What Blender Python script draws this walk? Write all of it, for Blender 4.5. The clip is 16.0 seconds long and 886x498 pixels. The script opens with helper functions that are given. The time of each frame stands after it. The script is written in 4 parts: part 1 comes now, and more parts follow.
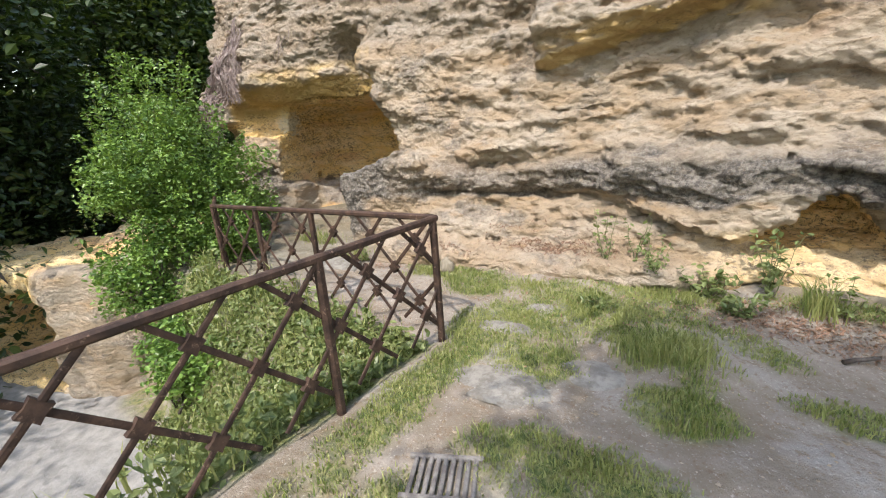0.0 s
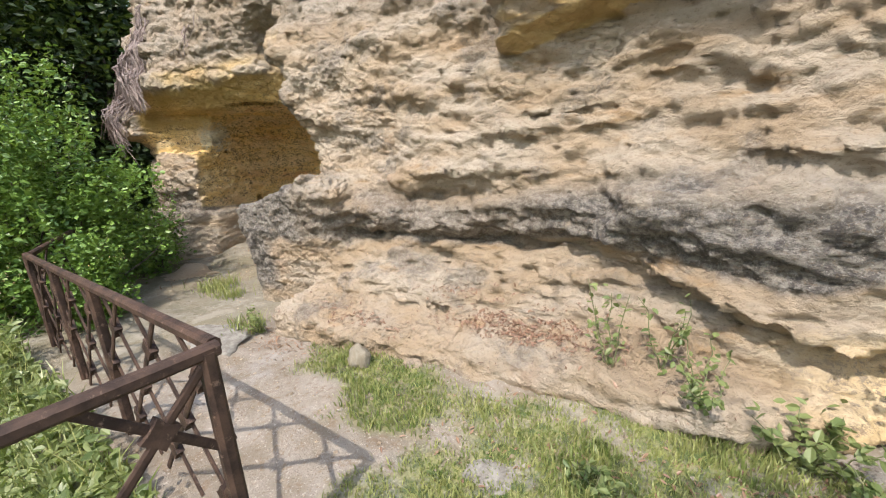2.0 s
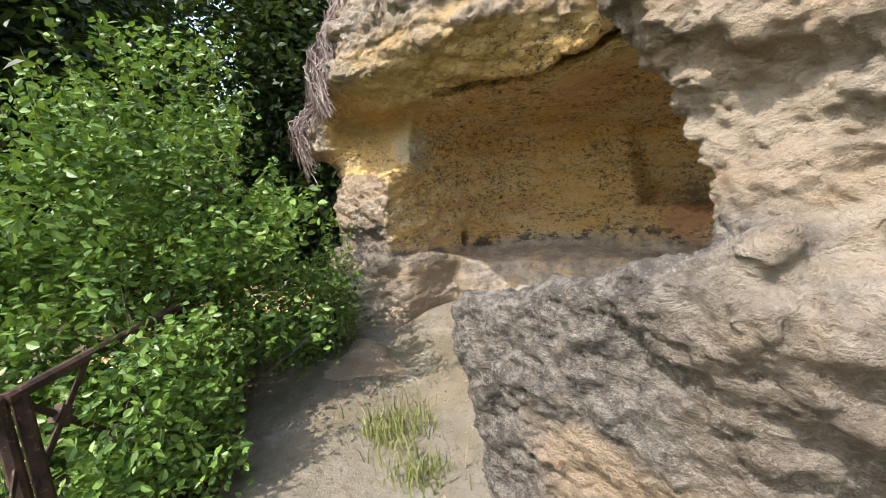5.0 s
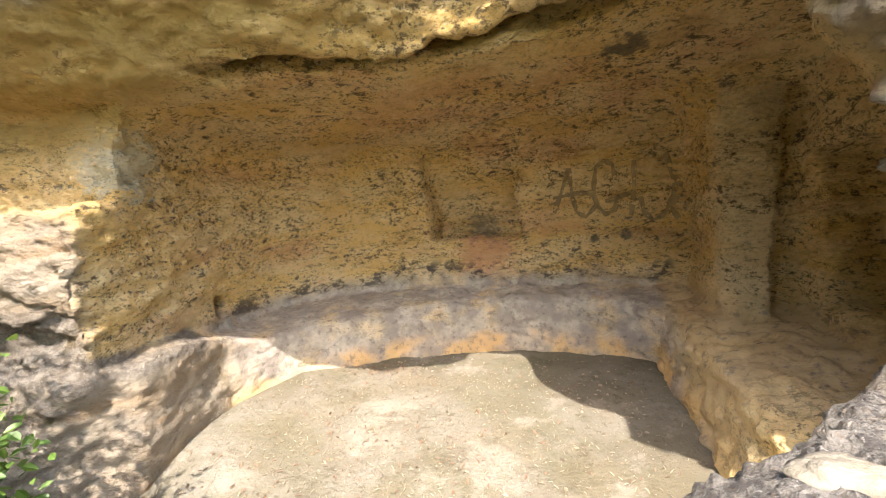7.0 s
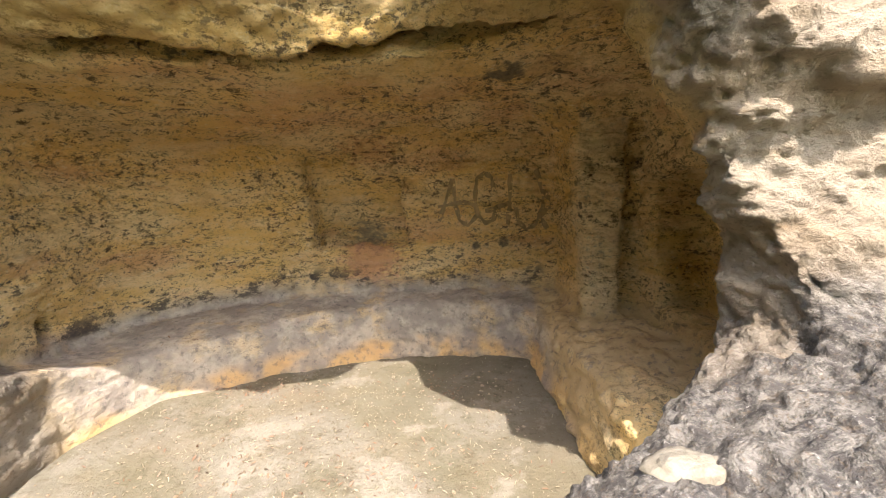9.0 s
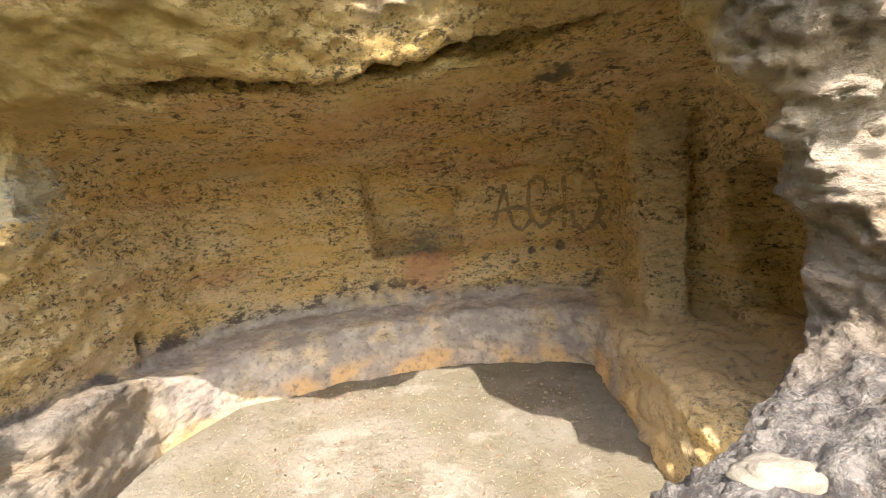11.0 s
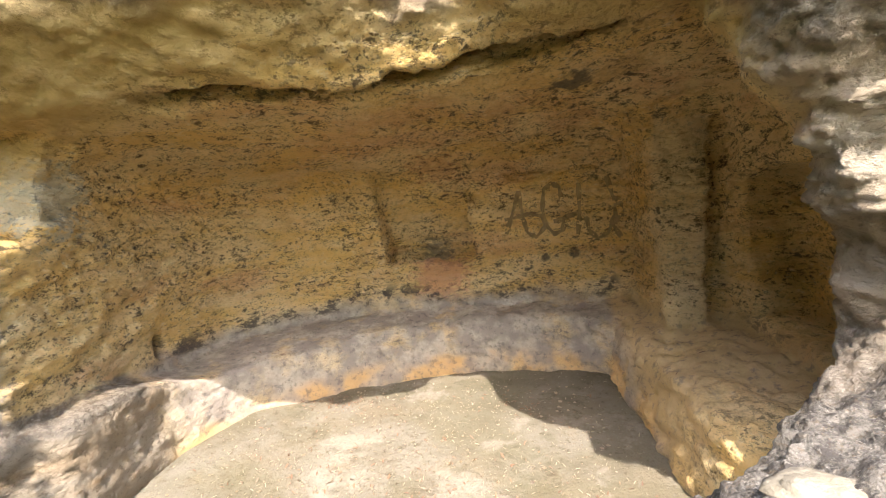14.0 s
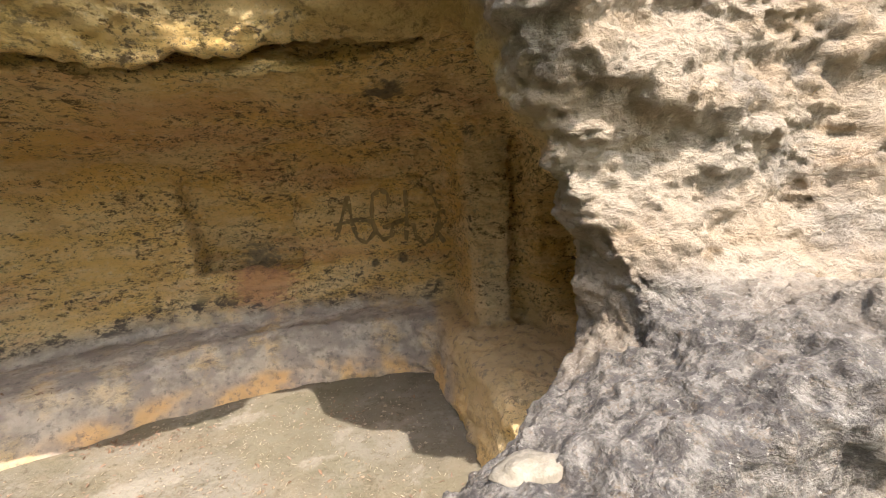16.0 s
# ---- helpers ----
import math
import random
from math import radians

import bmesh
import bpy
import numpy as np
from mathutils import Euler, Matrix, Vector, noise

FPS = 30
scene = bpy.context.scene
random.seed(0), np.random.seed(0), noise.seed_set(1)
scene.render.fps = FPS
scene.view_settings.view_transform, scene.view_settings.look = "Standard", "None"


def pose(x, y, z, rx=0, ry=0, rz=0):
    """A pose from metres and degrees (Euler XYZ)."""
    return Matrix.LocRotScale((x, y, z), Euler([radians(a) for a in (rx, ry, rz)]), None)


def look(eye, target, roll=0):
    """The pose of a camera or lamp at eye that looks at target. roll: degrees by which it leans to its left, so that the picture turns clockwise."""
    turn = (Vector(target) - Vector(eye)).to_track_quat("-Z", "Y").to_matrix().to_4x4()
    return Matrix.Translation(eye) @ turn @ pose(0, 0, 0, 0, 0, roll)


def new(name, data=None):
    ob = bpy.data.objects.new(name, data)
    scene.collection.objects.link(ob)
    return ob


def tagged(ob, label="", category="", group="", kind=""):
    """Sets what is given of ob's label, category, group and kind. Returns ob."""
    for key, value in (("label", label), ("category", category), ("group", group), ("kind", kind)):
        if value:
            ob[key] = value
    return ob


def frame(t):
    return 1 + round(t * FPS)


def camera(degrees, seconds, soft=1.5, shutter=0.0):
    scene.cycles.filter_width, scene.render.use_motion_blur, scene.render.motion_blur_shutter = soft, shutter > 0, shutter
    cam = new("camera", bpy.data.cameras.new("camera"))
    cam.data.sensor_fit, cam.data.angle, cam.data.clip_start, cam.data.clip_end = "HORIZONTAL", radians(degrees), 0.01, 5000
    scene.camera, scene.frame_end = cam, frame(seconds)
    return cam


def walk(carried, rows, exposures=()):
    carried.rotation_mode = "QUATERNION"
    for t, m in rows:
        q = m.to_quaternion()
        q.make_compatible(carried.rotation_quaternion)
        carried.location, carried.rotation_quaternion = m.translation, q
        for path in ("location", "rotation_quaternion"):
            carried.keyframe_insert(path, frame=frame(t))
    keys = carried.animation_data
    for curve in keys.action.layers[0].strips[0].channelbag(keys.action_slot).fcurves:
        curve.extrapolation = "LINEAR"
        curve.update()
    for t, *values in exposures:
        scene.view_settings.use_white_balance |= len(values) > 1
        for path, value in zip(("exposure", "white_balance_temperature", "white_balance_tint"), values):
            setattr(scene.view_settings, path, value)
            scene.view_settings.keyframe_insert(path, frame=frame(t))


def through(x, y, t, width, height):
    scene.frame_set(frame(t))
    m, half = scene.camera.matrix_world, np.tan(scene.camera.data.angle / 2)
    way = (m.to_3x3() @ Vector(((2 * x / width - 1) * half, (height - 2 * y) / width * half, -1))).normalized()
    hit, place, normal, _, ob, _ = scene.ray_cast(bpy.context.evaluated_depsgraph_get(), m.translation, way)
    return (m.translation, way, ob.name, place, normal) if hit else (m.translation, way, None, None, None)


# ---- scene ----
cam = camera(93.6, 16.0, soft=1.1)
METRES, EYE, TILT, LEAN, TURN = 8.0, 1.5, 0.0, 0.0, 38.4
ROWS = [
    (0.0, 0.0, 0.0, 0.0, -1.17, -16.32, 4.0),
    (0.5, 0.0289, 0.047, 0.0006, -14.66, -15.88, 5.18),
    (1.0, 0.0621, 0.1033, -0.0052, -14.88, -16.21, 4.42),
    (1.5, 0.0813, 0.1668, -0.008, -9.19, -15.8, 4.07),
    (2.0, 0.0913, 0.2357, -0.0073, -1.22, -14.41, 3.87),
    (2.5, 0.0889, 0.312, -0.0088, 8.44, -12.87, 4.0),
    (3.0, 0.0691, 0.3858, -0.0127, 16.99, -11.32, 4.41),
    (3.5, 0.0428, 0.4613, -0.0153, 24.79, -9.75, 4.7),
    (6.0, -0.2004, 0.7131, -0.0162, 15.81, -6.43, 7.44),
    (6.5, -0.2315, 0.7549, -0.01, -0.75, -6.92, 7.21),
    (7.0, -0.2517, 0.7785, -0.0065, -18.24, -8.2, 5.58),
    (7.5, -0.2538, 0.7841, -0.0024, -29.48, -9.3, 3.65),
    (8.0, -0.2539, 0.7833, -0.0004, -34.62, -9.72, 2.79),
    (10.5, -0.2542, 0.7805, 0.003, -30.29, -8.0, 6.33),
    (11.0, -0.2577, 0.7808, 0.0019, -27.21, -7.61, 7.02),
    (11.5, -0.2622, 0.7822, 0.0017, -23.82, -7.3, 7.6),
    (12.0, -0.2677, 0.7847, 0.0024, -20.95, -6.98, 7.95),
    (12.5, -0.2712, 0.7847, 0.0026, -19.67, -6.66, 7.97),
    (13.0, -0.2685, 0.7846, 0.0023, -20.37, -6.43, 7.7),
    (13.5, -0.2646, 0.7838, 0.0023, -22.61, -6.4, 7.27),
    (14.0, -0.2612, 0.7827, 0.0022, -25.73, -6.54, 6.77),
    (14.5, -0.2606, 0.7838, 0.0017, -29.33, -6.84, 6.19),
    (15.0, -0.2577, 0.7835, 0.0004, -33.62, -7.26, 5.59),
    (15.5, -0.2525, 0.7824, -0.0001, -38.95, -7.67, 5.08),
    (16.0, -0.2368, 0.7714, 0.001, -46.16, -8.03, 4.67),
]
walk(cam, [(t, pose(0, 0, EYE, TILT, LEAN, TURN) @ pose(METRES * x, METRES * y, METRES * z, 90 + pitch, roll, yaw)) for t, x, y, z, yaw, pitch, roll in ROWS],
     [(0.0, 1.42, 6350, 12), (3.7, 1.58, 6350, 12), (5.8, 2.0, 6450, 12), (7.0, 2.62, 6550, 13), (8.1, 2.45, 6550, 14), (10.4, 2.52, 6550, 14), (12.5, 2.62, 6550, 13), (14.5, 2.58, 6550, 14), (16.0, 2.22, 6500, 14)])


# ---- world, sun, exposure ----
SUN_WAY = Vector((-0.15, 0.69, -1.03)).normalized()
world = bpy.data.worlds.new("sky")
scene.world = world
world.use_nodes = True
wn = world.node_tree.nodes
sky = wn.new("ShaderNodeTexSky")
sky.sky_type = "NISHITA"
sky.sun_disc = False
sky.air_density = 1.7
sky.dust_density = 2.6
sky.sun_elevation = math.asin(-SUN_WAY.z)
sky.sun_rotation = math.atan2(-SUN_WAY.x, -SUN_WAY.y)
world.node_tree.links.new(sky.outputs[0], wn["Background"].inputs[0])
wn["Background"].inputs[1].default_value = 0.15
sun = new("sun", bpy.data.lights.new("sun", "SUN"))
sun.data.energy = 2.0
sun.data.angle = radians(0.5)
sun.data.color = (1.0, 0.93, 0.83)
sun.matrix_world = look((3, -13, 20), Vector((3, -13, 20)) + SUN_WAY)


# ---- small tools ----
def node_mat(name, rough=0.9, metal=0.0):
    m = bpy.data.materials.new(name)
    m.use_nodes = True
    b = m.node_tree.nodes["Principled BSDF"]
    b.inputs["Roughness"].default_value = rough
    b.inputs["Metallic"].default_value = metal
    b.inputs["Specular IOR Level"].default_value = 0.25
    return m, m.node_tree, b


def sock(nt, node_input, value):
    if isinstance(value, bpy.types.NodeSocket):
        nt.links.new(value, node_input)
    else:
        node_input.default_value = value


def n_noise(nt, vec, scale, detail=4.0, rough=0.55, dist=0.0):
    n = nt.nodes.new("ShaderNodeTexNoise")
    nt.links.new(vec, n.inputs["Vector"])
    n.inputs["Scale"].default_value = scale
    n.inputs["Detail"].default_value = detail
    n.inputs["Roughness"].default_value = rough
    n.inputs["Distortion"].default_value = dist
    return n.outputs["Fac"]


def n_ramp(nt, fac, lo, hi, a=0.0, b=1.0):
    n = nt.nodes.new("ShaderNodeMapRange")
    n.interpolation_type = "SMOOTHSTEP"
    sock(nt, n.inputs["Value"], fac)
    n.inputs["From Min"].default_value, n.inputs["From Max"].default_value = lo, hi
    n.inputs["To Min"].default_value, n.inputs["To Max"].default_value = a, b
    return n.outputs["Result"]


def n_mix(nt, fac, a, b):
    n = nt.nodes.new("ShaderNodeMix")
    n.data_type = "RGBA"
    sock(nt, n.inputs[0], fac)
    sock(nt, n.inputs[6], a if isinstance(a, bpy.types.NodeSocket) else (*a, 1))
    sock(nt, n.inputs[7], b if isinstance(b, bpy.types.NodeSocket) else (*b, 1))
    return n.outputs[2]


def n_math(nt, op, a, b=0.0):
    n = nt.nodes.new("ShaderNodeMath")
    n.operation = op
    sock(nt, n.inputs[0], a)
    sock(nt, n.inputs[1], b)
    return n.outputs[0]


def n_pos(nt, scale=(1, 1, 1)):
    g = nt.nodes.new("ShaderNodeNewGeometry")
    m = nt.nodes.new("ShaderNodeMapping")
    m.inputs["Scale"].default_value = scale
    nt.links.new(g.outputs["Position"], m.inputs["Vector"])
    return m.outputs["Vector"]


def n_bump(nt, b, height, strength, distance):
    n = nt.nodes.new("ShaderNodeBump")
    n.inputs["Strength"].default_value = strength
    n.inputs["Distance"].default_value = distance
    nt.links.new(height, n.inputs["Height"])
    nt.links.new(n.outputs[0], b.inputs["Normal"])


def n_blob(nt, centre, radius, strength):
    """A ragged patch of colour round a place: stains, and the niche's painted shade."""
    d = nt.nodes.new("ShaderNodeVectorMath")
    d.operation = "DISTANCE"
    nt.links.new(n_pos(nt), d.inputs[0])
    d.inputs[1].default_value = centre
    ragged = n_math(nt, "ADD", d.outputs["Value"], n_math(nt, "MULTIPLY", n_noise(nt, n_pos(nt, (1, 1, 2)), 9, 6, 0.75), radius * 2.2))
    return n_ramp(nt, ragged, radius * 1.5, radius * 1.9, strength, 0.0)


def n_attr(nt, name):
    n = nt.nodes.new("ShaderNodeAttribute")
    n.attribute_name = name
    return n.outputs["Fac"]


def mesh_from(name, verts, faces, mat=None, smooth=False, parent=None, label=""):
    me = bpy.data.meshes.new(name)
    me.from_pydata(np.asarray(verts).tolist(), [], faces if isinstance(faces, list) else faces.tolist())
    if smooth:
        me.polygons.foreach_set("use_smooth", np.ones(len(me.polygons), dtype=bool))
    if mat:
        me.materials.append(mat)
    ob = new(name, me)
    if parent:
        ob.parent = parent
    if label:
        ob["label"] = label
    return ob


def part(name, bm, mat, parent=None, label="", smooth=False):
    me = bpy.data.meshes.new(name)
    bm.to_mesh(me)
    bm.free()
    if smooth:
        me.polygons.foreach_set("use_smooth", np.ones(len(me.polygons), dtype=bool))
    me.materials.append(mat)
    ob = new(name, me)
    if parent:
        ob.parent = parent
    if label:
        ob["label"] = label
    return ob


RNG = np.random.default_rng(7)
TABLE = np.random.default_rng(3).random((64, 64, 64)).astype(np.float32)


def vnoise(p, seed=0):
    """Smooth value noise in -1..1 at points p (n, 3)."""
    q = p + np.float32(seed * 17.37)
    i = np.floor(q).astype(np.int64)
    f = (q - i).astype(np.float32)
    f = f * f * f * (f * (f * 6 - 15) + 10)
    i0, i1 = i & 63, (i + 1) & 63
    x0, y0, z0, x1, y1, z1 = i0[:, 0], i0[:, 1], i0[:, 2], i1[:, 0], i1[:, 1], i1[:, 2]
    fx, fy, fz = f[:, 0], f[:, 1], f[:, 2]
    a = TABLE[x0, y0, z0] * (1 - fx) + TABLE[x1, y0, z0] * fx
    b = TABLE[x0, y1, z0] * (1 - fx) + TABLE[x1, y1, z0] * fx
    c = TABLE[x0, y0, z1] * (1 - fx) + TABLE[x1, y0, z1] * fx
    d = TABLE[x0, y1, z1] * (1 - fx) + TABLE[x1, y1, z1] * fx
    return ((a * (1 - fy) + b * fy) * (1 - fz) + (c * (1 - fy) + d * fy) * fz) * 2 - 1


def fbm(p, octaves=4, seed=0, gain=0.5):
    total, amp, q = 0, 1.0, p
    for k in range(octaves):
        total = total + amp * vnoise(q, seed + k)
        amp *= gain
        q = q * 2.03
    return total


def sstep(a, b, x):
    t = np.clip((x - a) / (b - a), 0, 1)
    return t * t * (3 - 2 * t)


def bumpf(x, c, w):
    """A soft bump round c, half-width w."""
    return np.exp(-((x - c) / w) ** 2)


def smax(a, b, k):
    h = np.maximum(k - np.abs(a - b), 0) / k
    return np.maximum(a, b) + h * h * k * 0.25


def smin(a, b, k):
    return -smax(-a, -b, k)


def surface_net(field, origin, step):
    """Vertices and quads of the surface where field (nx, ny, nz) crosses zero; negative is solid."""
    s = field < 0
    nx, ny, nz = field.shape
    c = [s[i:nx - 1 + i, j:ny - 1 + j, k:nz - 1 + k] for i in (0, 1) for j in (0, 1) for k in (0, 1)]
    count = sum(x.astype(np.int8) for x in c)
    active = (count > 0) & (count < 8)
    cell = np.argwhere(active)
    ident = np.full(active.shape, -1, np.int64)
    ident[active] = np.arange(len(cell))
    corner = [(i, j, k) for i in (0, 1) for j in (0, 1) for k in (0, 1)]
    vals = np.stack([field[cell[:, 0] + i, cell[:, 1] + j, cell[:, 2] + k] for i, j, k in corner], 1)
    acc, num = np.zeros((len(cell), 3)), np.zeros(len(cell))
    for a in range(8):
        for b in range(a + 1, 8):
            pa, pb = np.array(corner[a]), np.array(corner[b])
            if np.abs(pa - pb).sum() != 1:
                continue
            va, vb = vals[:, a], vals[:, b]
            on = (va < 0) != (vb < 0)
            t = np.where(on, va / np.where(on, va - vb, 1), 0)
            acc += np.where(on[:, None], pa + t[:, None] * (pb - pa), 0)
            num += on
    verts = np.array(origin) + step * (cell + acc / num[:, None])
    quads = []
    for axis in range(3):
        lo = [slice(None)] * 3
        hi = [slice(None)] * 3
        lo[axis], hi[axis] = slice(0, -1), slice(1, None)
        change = s[tuple(lo)] != s[tuple(hi)]
        e = np.argwhere(change)
        o1, o2 = [(1, 2), (2, 0), (0, 1)][axis]
        e = e[(e[:, o1] > 0) & (e[:, o2] > 0) & (e[:, o1] < field.shape[o1] - 1) & (e[:, o2] < field.shape[o2] - 1)]
        solid_lo = s[e[:, 0], e[:, 1], e[:, 2]]
        ring = []
        for d1, d2 in ((1, 1), (0, 1), (0, 0), (1, 0)):
            q = e.copy()
            q[:, o1] -= d1
            q[:, o2] -= d2
            ring.append(ident[q[:, 0], q[:, 1], q[:, 2]])
        quad = np.stack(ring, 1)
        quad = np.where(solid_lo[:, None], quad, quad[:, ::-1])
        quads.append(quad)
    return verts, np.concatenate(quads)


def normals_of(verts, quads):
    d = np.cross(verts[quads[:, 2]] - verts[quads[:, 0]], verts[quads[:, 3]] - verts[quads[:, 1]])
    n = np.zeros_like(verts)
    for k in range(4):
        np.add.at(n, quads[:, k], d)
    return n / np.maximum(np.linalg.norm(n, axis=1, keepdims=True), 1e-9)


def split_quads(verts, quads):
    """Each quad cut in four."""
    e = np.concatenate([quads[:, [k, (k + 1) % 4]] for k in range(4)])
    es = np.sort(e, 1)
    key = es[:, 0] * len(verts) + es[:, 1]
    uniq, first, inv = np.unique(key, return_index=True, return_inverse=True)
    mid = verts[es[first]].mean(1)
    n, q = len(verts), len(quads)
    em = (n + inv).reshape(4, q)
    cen = n + len(uniq) + np.arange(q)
    out = np.concatenate([np.stack([quads[:, k], em[k], cen, em[(k + 3) % 4]], 1) for k in range(4)])
    return np.concatenate([verts, mid, verts[quads].mean(1)]), out


def plan_distance(x, y, poly):
    """Signed distance in plan to a closed outline, negative inside."""
    best = np.full(x.shape, 1e9)
    inside = np.zeros(x.shape, bool)
    n = len(poly)
    for k in range(n):
        (ax, ay), (bx, by) = poly[k], poly[(k + 1) % n]
        dx, dy = bx - ax, by - ay
        t = np.clip(((x - ax) * dx + (y - ay) * dy) / (dx * dx + dy * dy), 0, 1)
        best = np.minimum(best, np.hypot(x - ax - t * dx, y - ay - t * dy))
        if ay != by:
            inside ^= ((ay > y) != (by > y)) & (x < (bx - ax) * (y - ay) / (by - ay) + ax)
    return np.where(inside, -best, best)


# ---- materials ----
def rock_material():
    m, nt, b = node_mat("limestone", 0.95)
    p = n_pos(nt)
    bed = n_pos(nt, (0.7, 0.7, 2.6))
    chip = n_pos(nt, (1.0, 1.0, 1.7))
    sep = nt.nodes.new("ShaderNodeSeparateXYZ")
    nt.links.new(n_pos(nt), sep.inputs[0])
    z = n_math(nt, "ADD", sep.outputs["Z"], n_math(nt, "MULTIPLY", n_noise(nt, p, 1.2, 3), 0.3))
    # weathered outside: cream, buff beds, ochre streaks, grey lichen
    col = n_mix(nt, n_ramp(nt, n_noise(nt, bed, 1.4, 5), 0.35, 0.65), (0.375, 0.285, 0.19), (0.43, 0.365, 0.285))
    col = n_mix(nt, n_ramp(nt, n_noise(nt, bed, 2.6, 6, 0.6), 0.56, 0.74, 0, 0.75), col, (0.36, 0.23, 0.11))
    col = n_mix(nt, n_ramp(nt, n_noise(nt, p, 0.9, 5), 0.58, 0.72, 0, 0.5), col, (0.35, 0.23, 0.155))
    lich = n_math(nt, "MULTIPLY", n_attr(nt, "grey"), n_ramp(nt, n_noise(nt, p, 4.0, 6, 0.65), 0.22, 0.42))
    rnd = n_ramp(nt, n_noise(nt, p, 1.7, 7, 0.68), 0.51, 0.64, 0, 0.62)
    lich = n_math(nt, "MAXIMUM", lich, rnd)
    grey = n_mix(nt, n_ramp(nt, n_noise(nt, p, 17, 7, 0.78), 0.42, 0.60), (0.105, 0.094, 0.084), (0.275, 0.25, 0.215))
    grey = n_mix(nt, n_ramp(nt, n_noise(nt, p, 55, 4, 0.75), 0.60, 0.66, 0, 0.7), grey, (0.42, 0.39, 0.345))
    col = n_mix(nt, lich, col, grey)
    col = n_mix(nt, n_ramp(nt, n_noise(nt, chip, 30, 6, 0.8), 0.53, 0.64, 0, 0.65), col, (0.20, 0.15, 0.105))
    # sheltered inside: ochre with soot spots and a smoke-grey dado
    inn = n_mix(nt, n_ramp(nt, n_noise(nt, bed, 1.6, 6, 0.6), 0.35, 0.65), (0.80, 0.54, 0.20), (0.86, 0.66, 0.36))
    inn = n_mix(nt, n_ramp(nt, n_noise(nt, p, 3.1, 6, 0.65), 0.52, 0.7, 0, 0.7), inn, (0.60, 0.39, 0.18))
    inn = n_mix(nt, n_ramp(nt, n_noise(nt, bed, 1.0, 4), 0.56, 0.68, 0, 0.55), inn, (0.68, 0.38, 0.20))
    spots = n_math(nt, "MULTIPLY", n_ramp(nt, n_noise(nt, chip, 24, 7, 0.78), 0.53, 0.59), n_ramp(nt, n_noise(nt, chip, 2.6, 5, 0.65), 0.41, 0.55))
    inn = n_mix(nt, n_math(nt, "MULTIPLY", spots, 0.85), inn, (0.05, 0.042, 0.035))
    dado = n_math(nt, "MULTIPLY", n_ramp(nt, sep.outputs["X"], -3.6, -3.4, 1, 0), n_ramp(nt, z, 0.50, 0.72, 1, 0))
    dado = n_math(nt, "MULTIPLY", dado, n_ramp(nt, sep.outputs["Y"], 5.55, 6.2))
    dado = n_math(nt, "MULTIPLY", dado, n_ramp(nt, n_noise(nt, p, 3.4, 5), 0.3, 0.5, 0.55, 1))
    soot = n_mix(nt, n_ramp(nt, n_noise(nt, p, 5, 5, 0.65), 0.4, 0.65), (0.33, 0.285, 0.245), (0.52, 0.455, 0.375))
    fleck = n_ramp(nt, n_noise(nt, chip, 40, 6, 0.78), 0.53, 0.64, 0, 0.4)
    column = n_math(nt, "MULTIPLY", n_math(nt, "MULTIPLY", n_ramp(nt, sep.outputs["X"], -4.72, -4.66), n_ramp(nt, sep.outputs["X"], -4.36, -4.30, 1, 0)), n_ramp(nt, sep.outputs["Y"], 7.35, 7.2, 0, 1))
    column = n_math(nt, "MULTIPLY", column, n_ramp(nt, sep.outputs["Y"], 6.8, 6.9, 0, 0.5))
    inn = n_mix(nt, column, inn, (0.80, 0.68, 0.46))
    inn = n_mix(nt, fleck, inn, (0.33, 0.22, 0.10))
    inn = n_mix(nt, n_ramp(nt, n_noise(nt, chip, 17, 5, 0.7), 0.55, 0.68, 0, 0.6), inn, (0.84, 0.70, 0.44))
    crust = n_math(nt, "MULTIPLY", n_ramp(nt, n_noise(nt, chip, 11, 8, 0.8), 0.535, 0.575), n_ramp(nt, n_noise(nt, bed, 1.9, 5, 0.6), 0.49, 0.56))
    inn = n_mix(nt, n_math(nt, "MULTIPLY", crust, 0.85), inn, (0.075, 0.06, 0.05))
    inn = n_mix(nt, n_blob(nt, (-6.65, 8.1, 0.72), 0.5, 0.6), inn, (0.62, 0.30, 0.19))
    inn = n_mix(nt, n_blob(nt, (-6.6, 8.1, 2.0), 0.45, 0.4), inn, (0.60, 0.28, 0.14))
    inn = n_mix(nt, n_blob(nt, (-8.5, 5.6, 1.8), 0.4, 0.5), inn, (0.42, 0.48, 0.46))
    for place, size in (((-5.3, 6.3, 2.12), 0.22), ((-8.0, 5.5, 2.05), 0.18), ((-5.5, 8.1, 0.80), 0.07), ((-5.2, 8.1, 0.82), 0.09)):
        inn = n_mix(nt, n_blob(nt, place, size, 0.8), inn, (0.10, 0.085, 0.075))
    skirt = n_math(nt, "MULTIPLY", n_ramp(nt, z, 0.03, 0.17, 1, 0), n_ramp(nt, n_noise(nt, p, 2.5, 4), 0.42, 0.6, 0.1, 0.9))
    pit = n_math(nt, "MULTIPLY", n_ramp(nt, n_noise(nt, n_pos(nt, (0.8, 0.8, 1.5)), 13, 9, 0.82), 0.545, 0.585), n_ramp(nt, n_noise(nt, n_pos(nt, (0.6, 0.6, 1.3)), 1.5, 4, 0.6), 0.40, 0.56, 0.12, 0.95))
    inn = n_mix(nt, pit, inn, (0.13, 0.085, 0.045))
    inn = n_mix(nt, n_ramp(nt, n_noise(nt, n_pos(nt, (0.6, 0.6, 2.2)), 5.5, 8, 0.75), 0.56, 0.68, 0, 0.5), inn, (0.45, 0.28, 0.11))
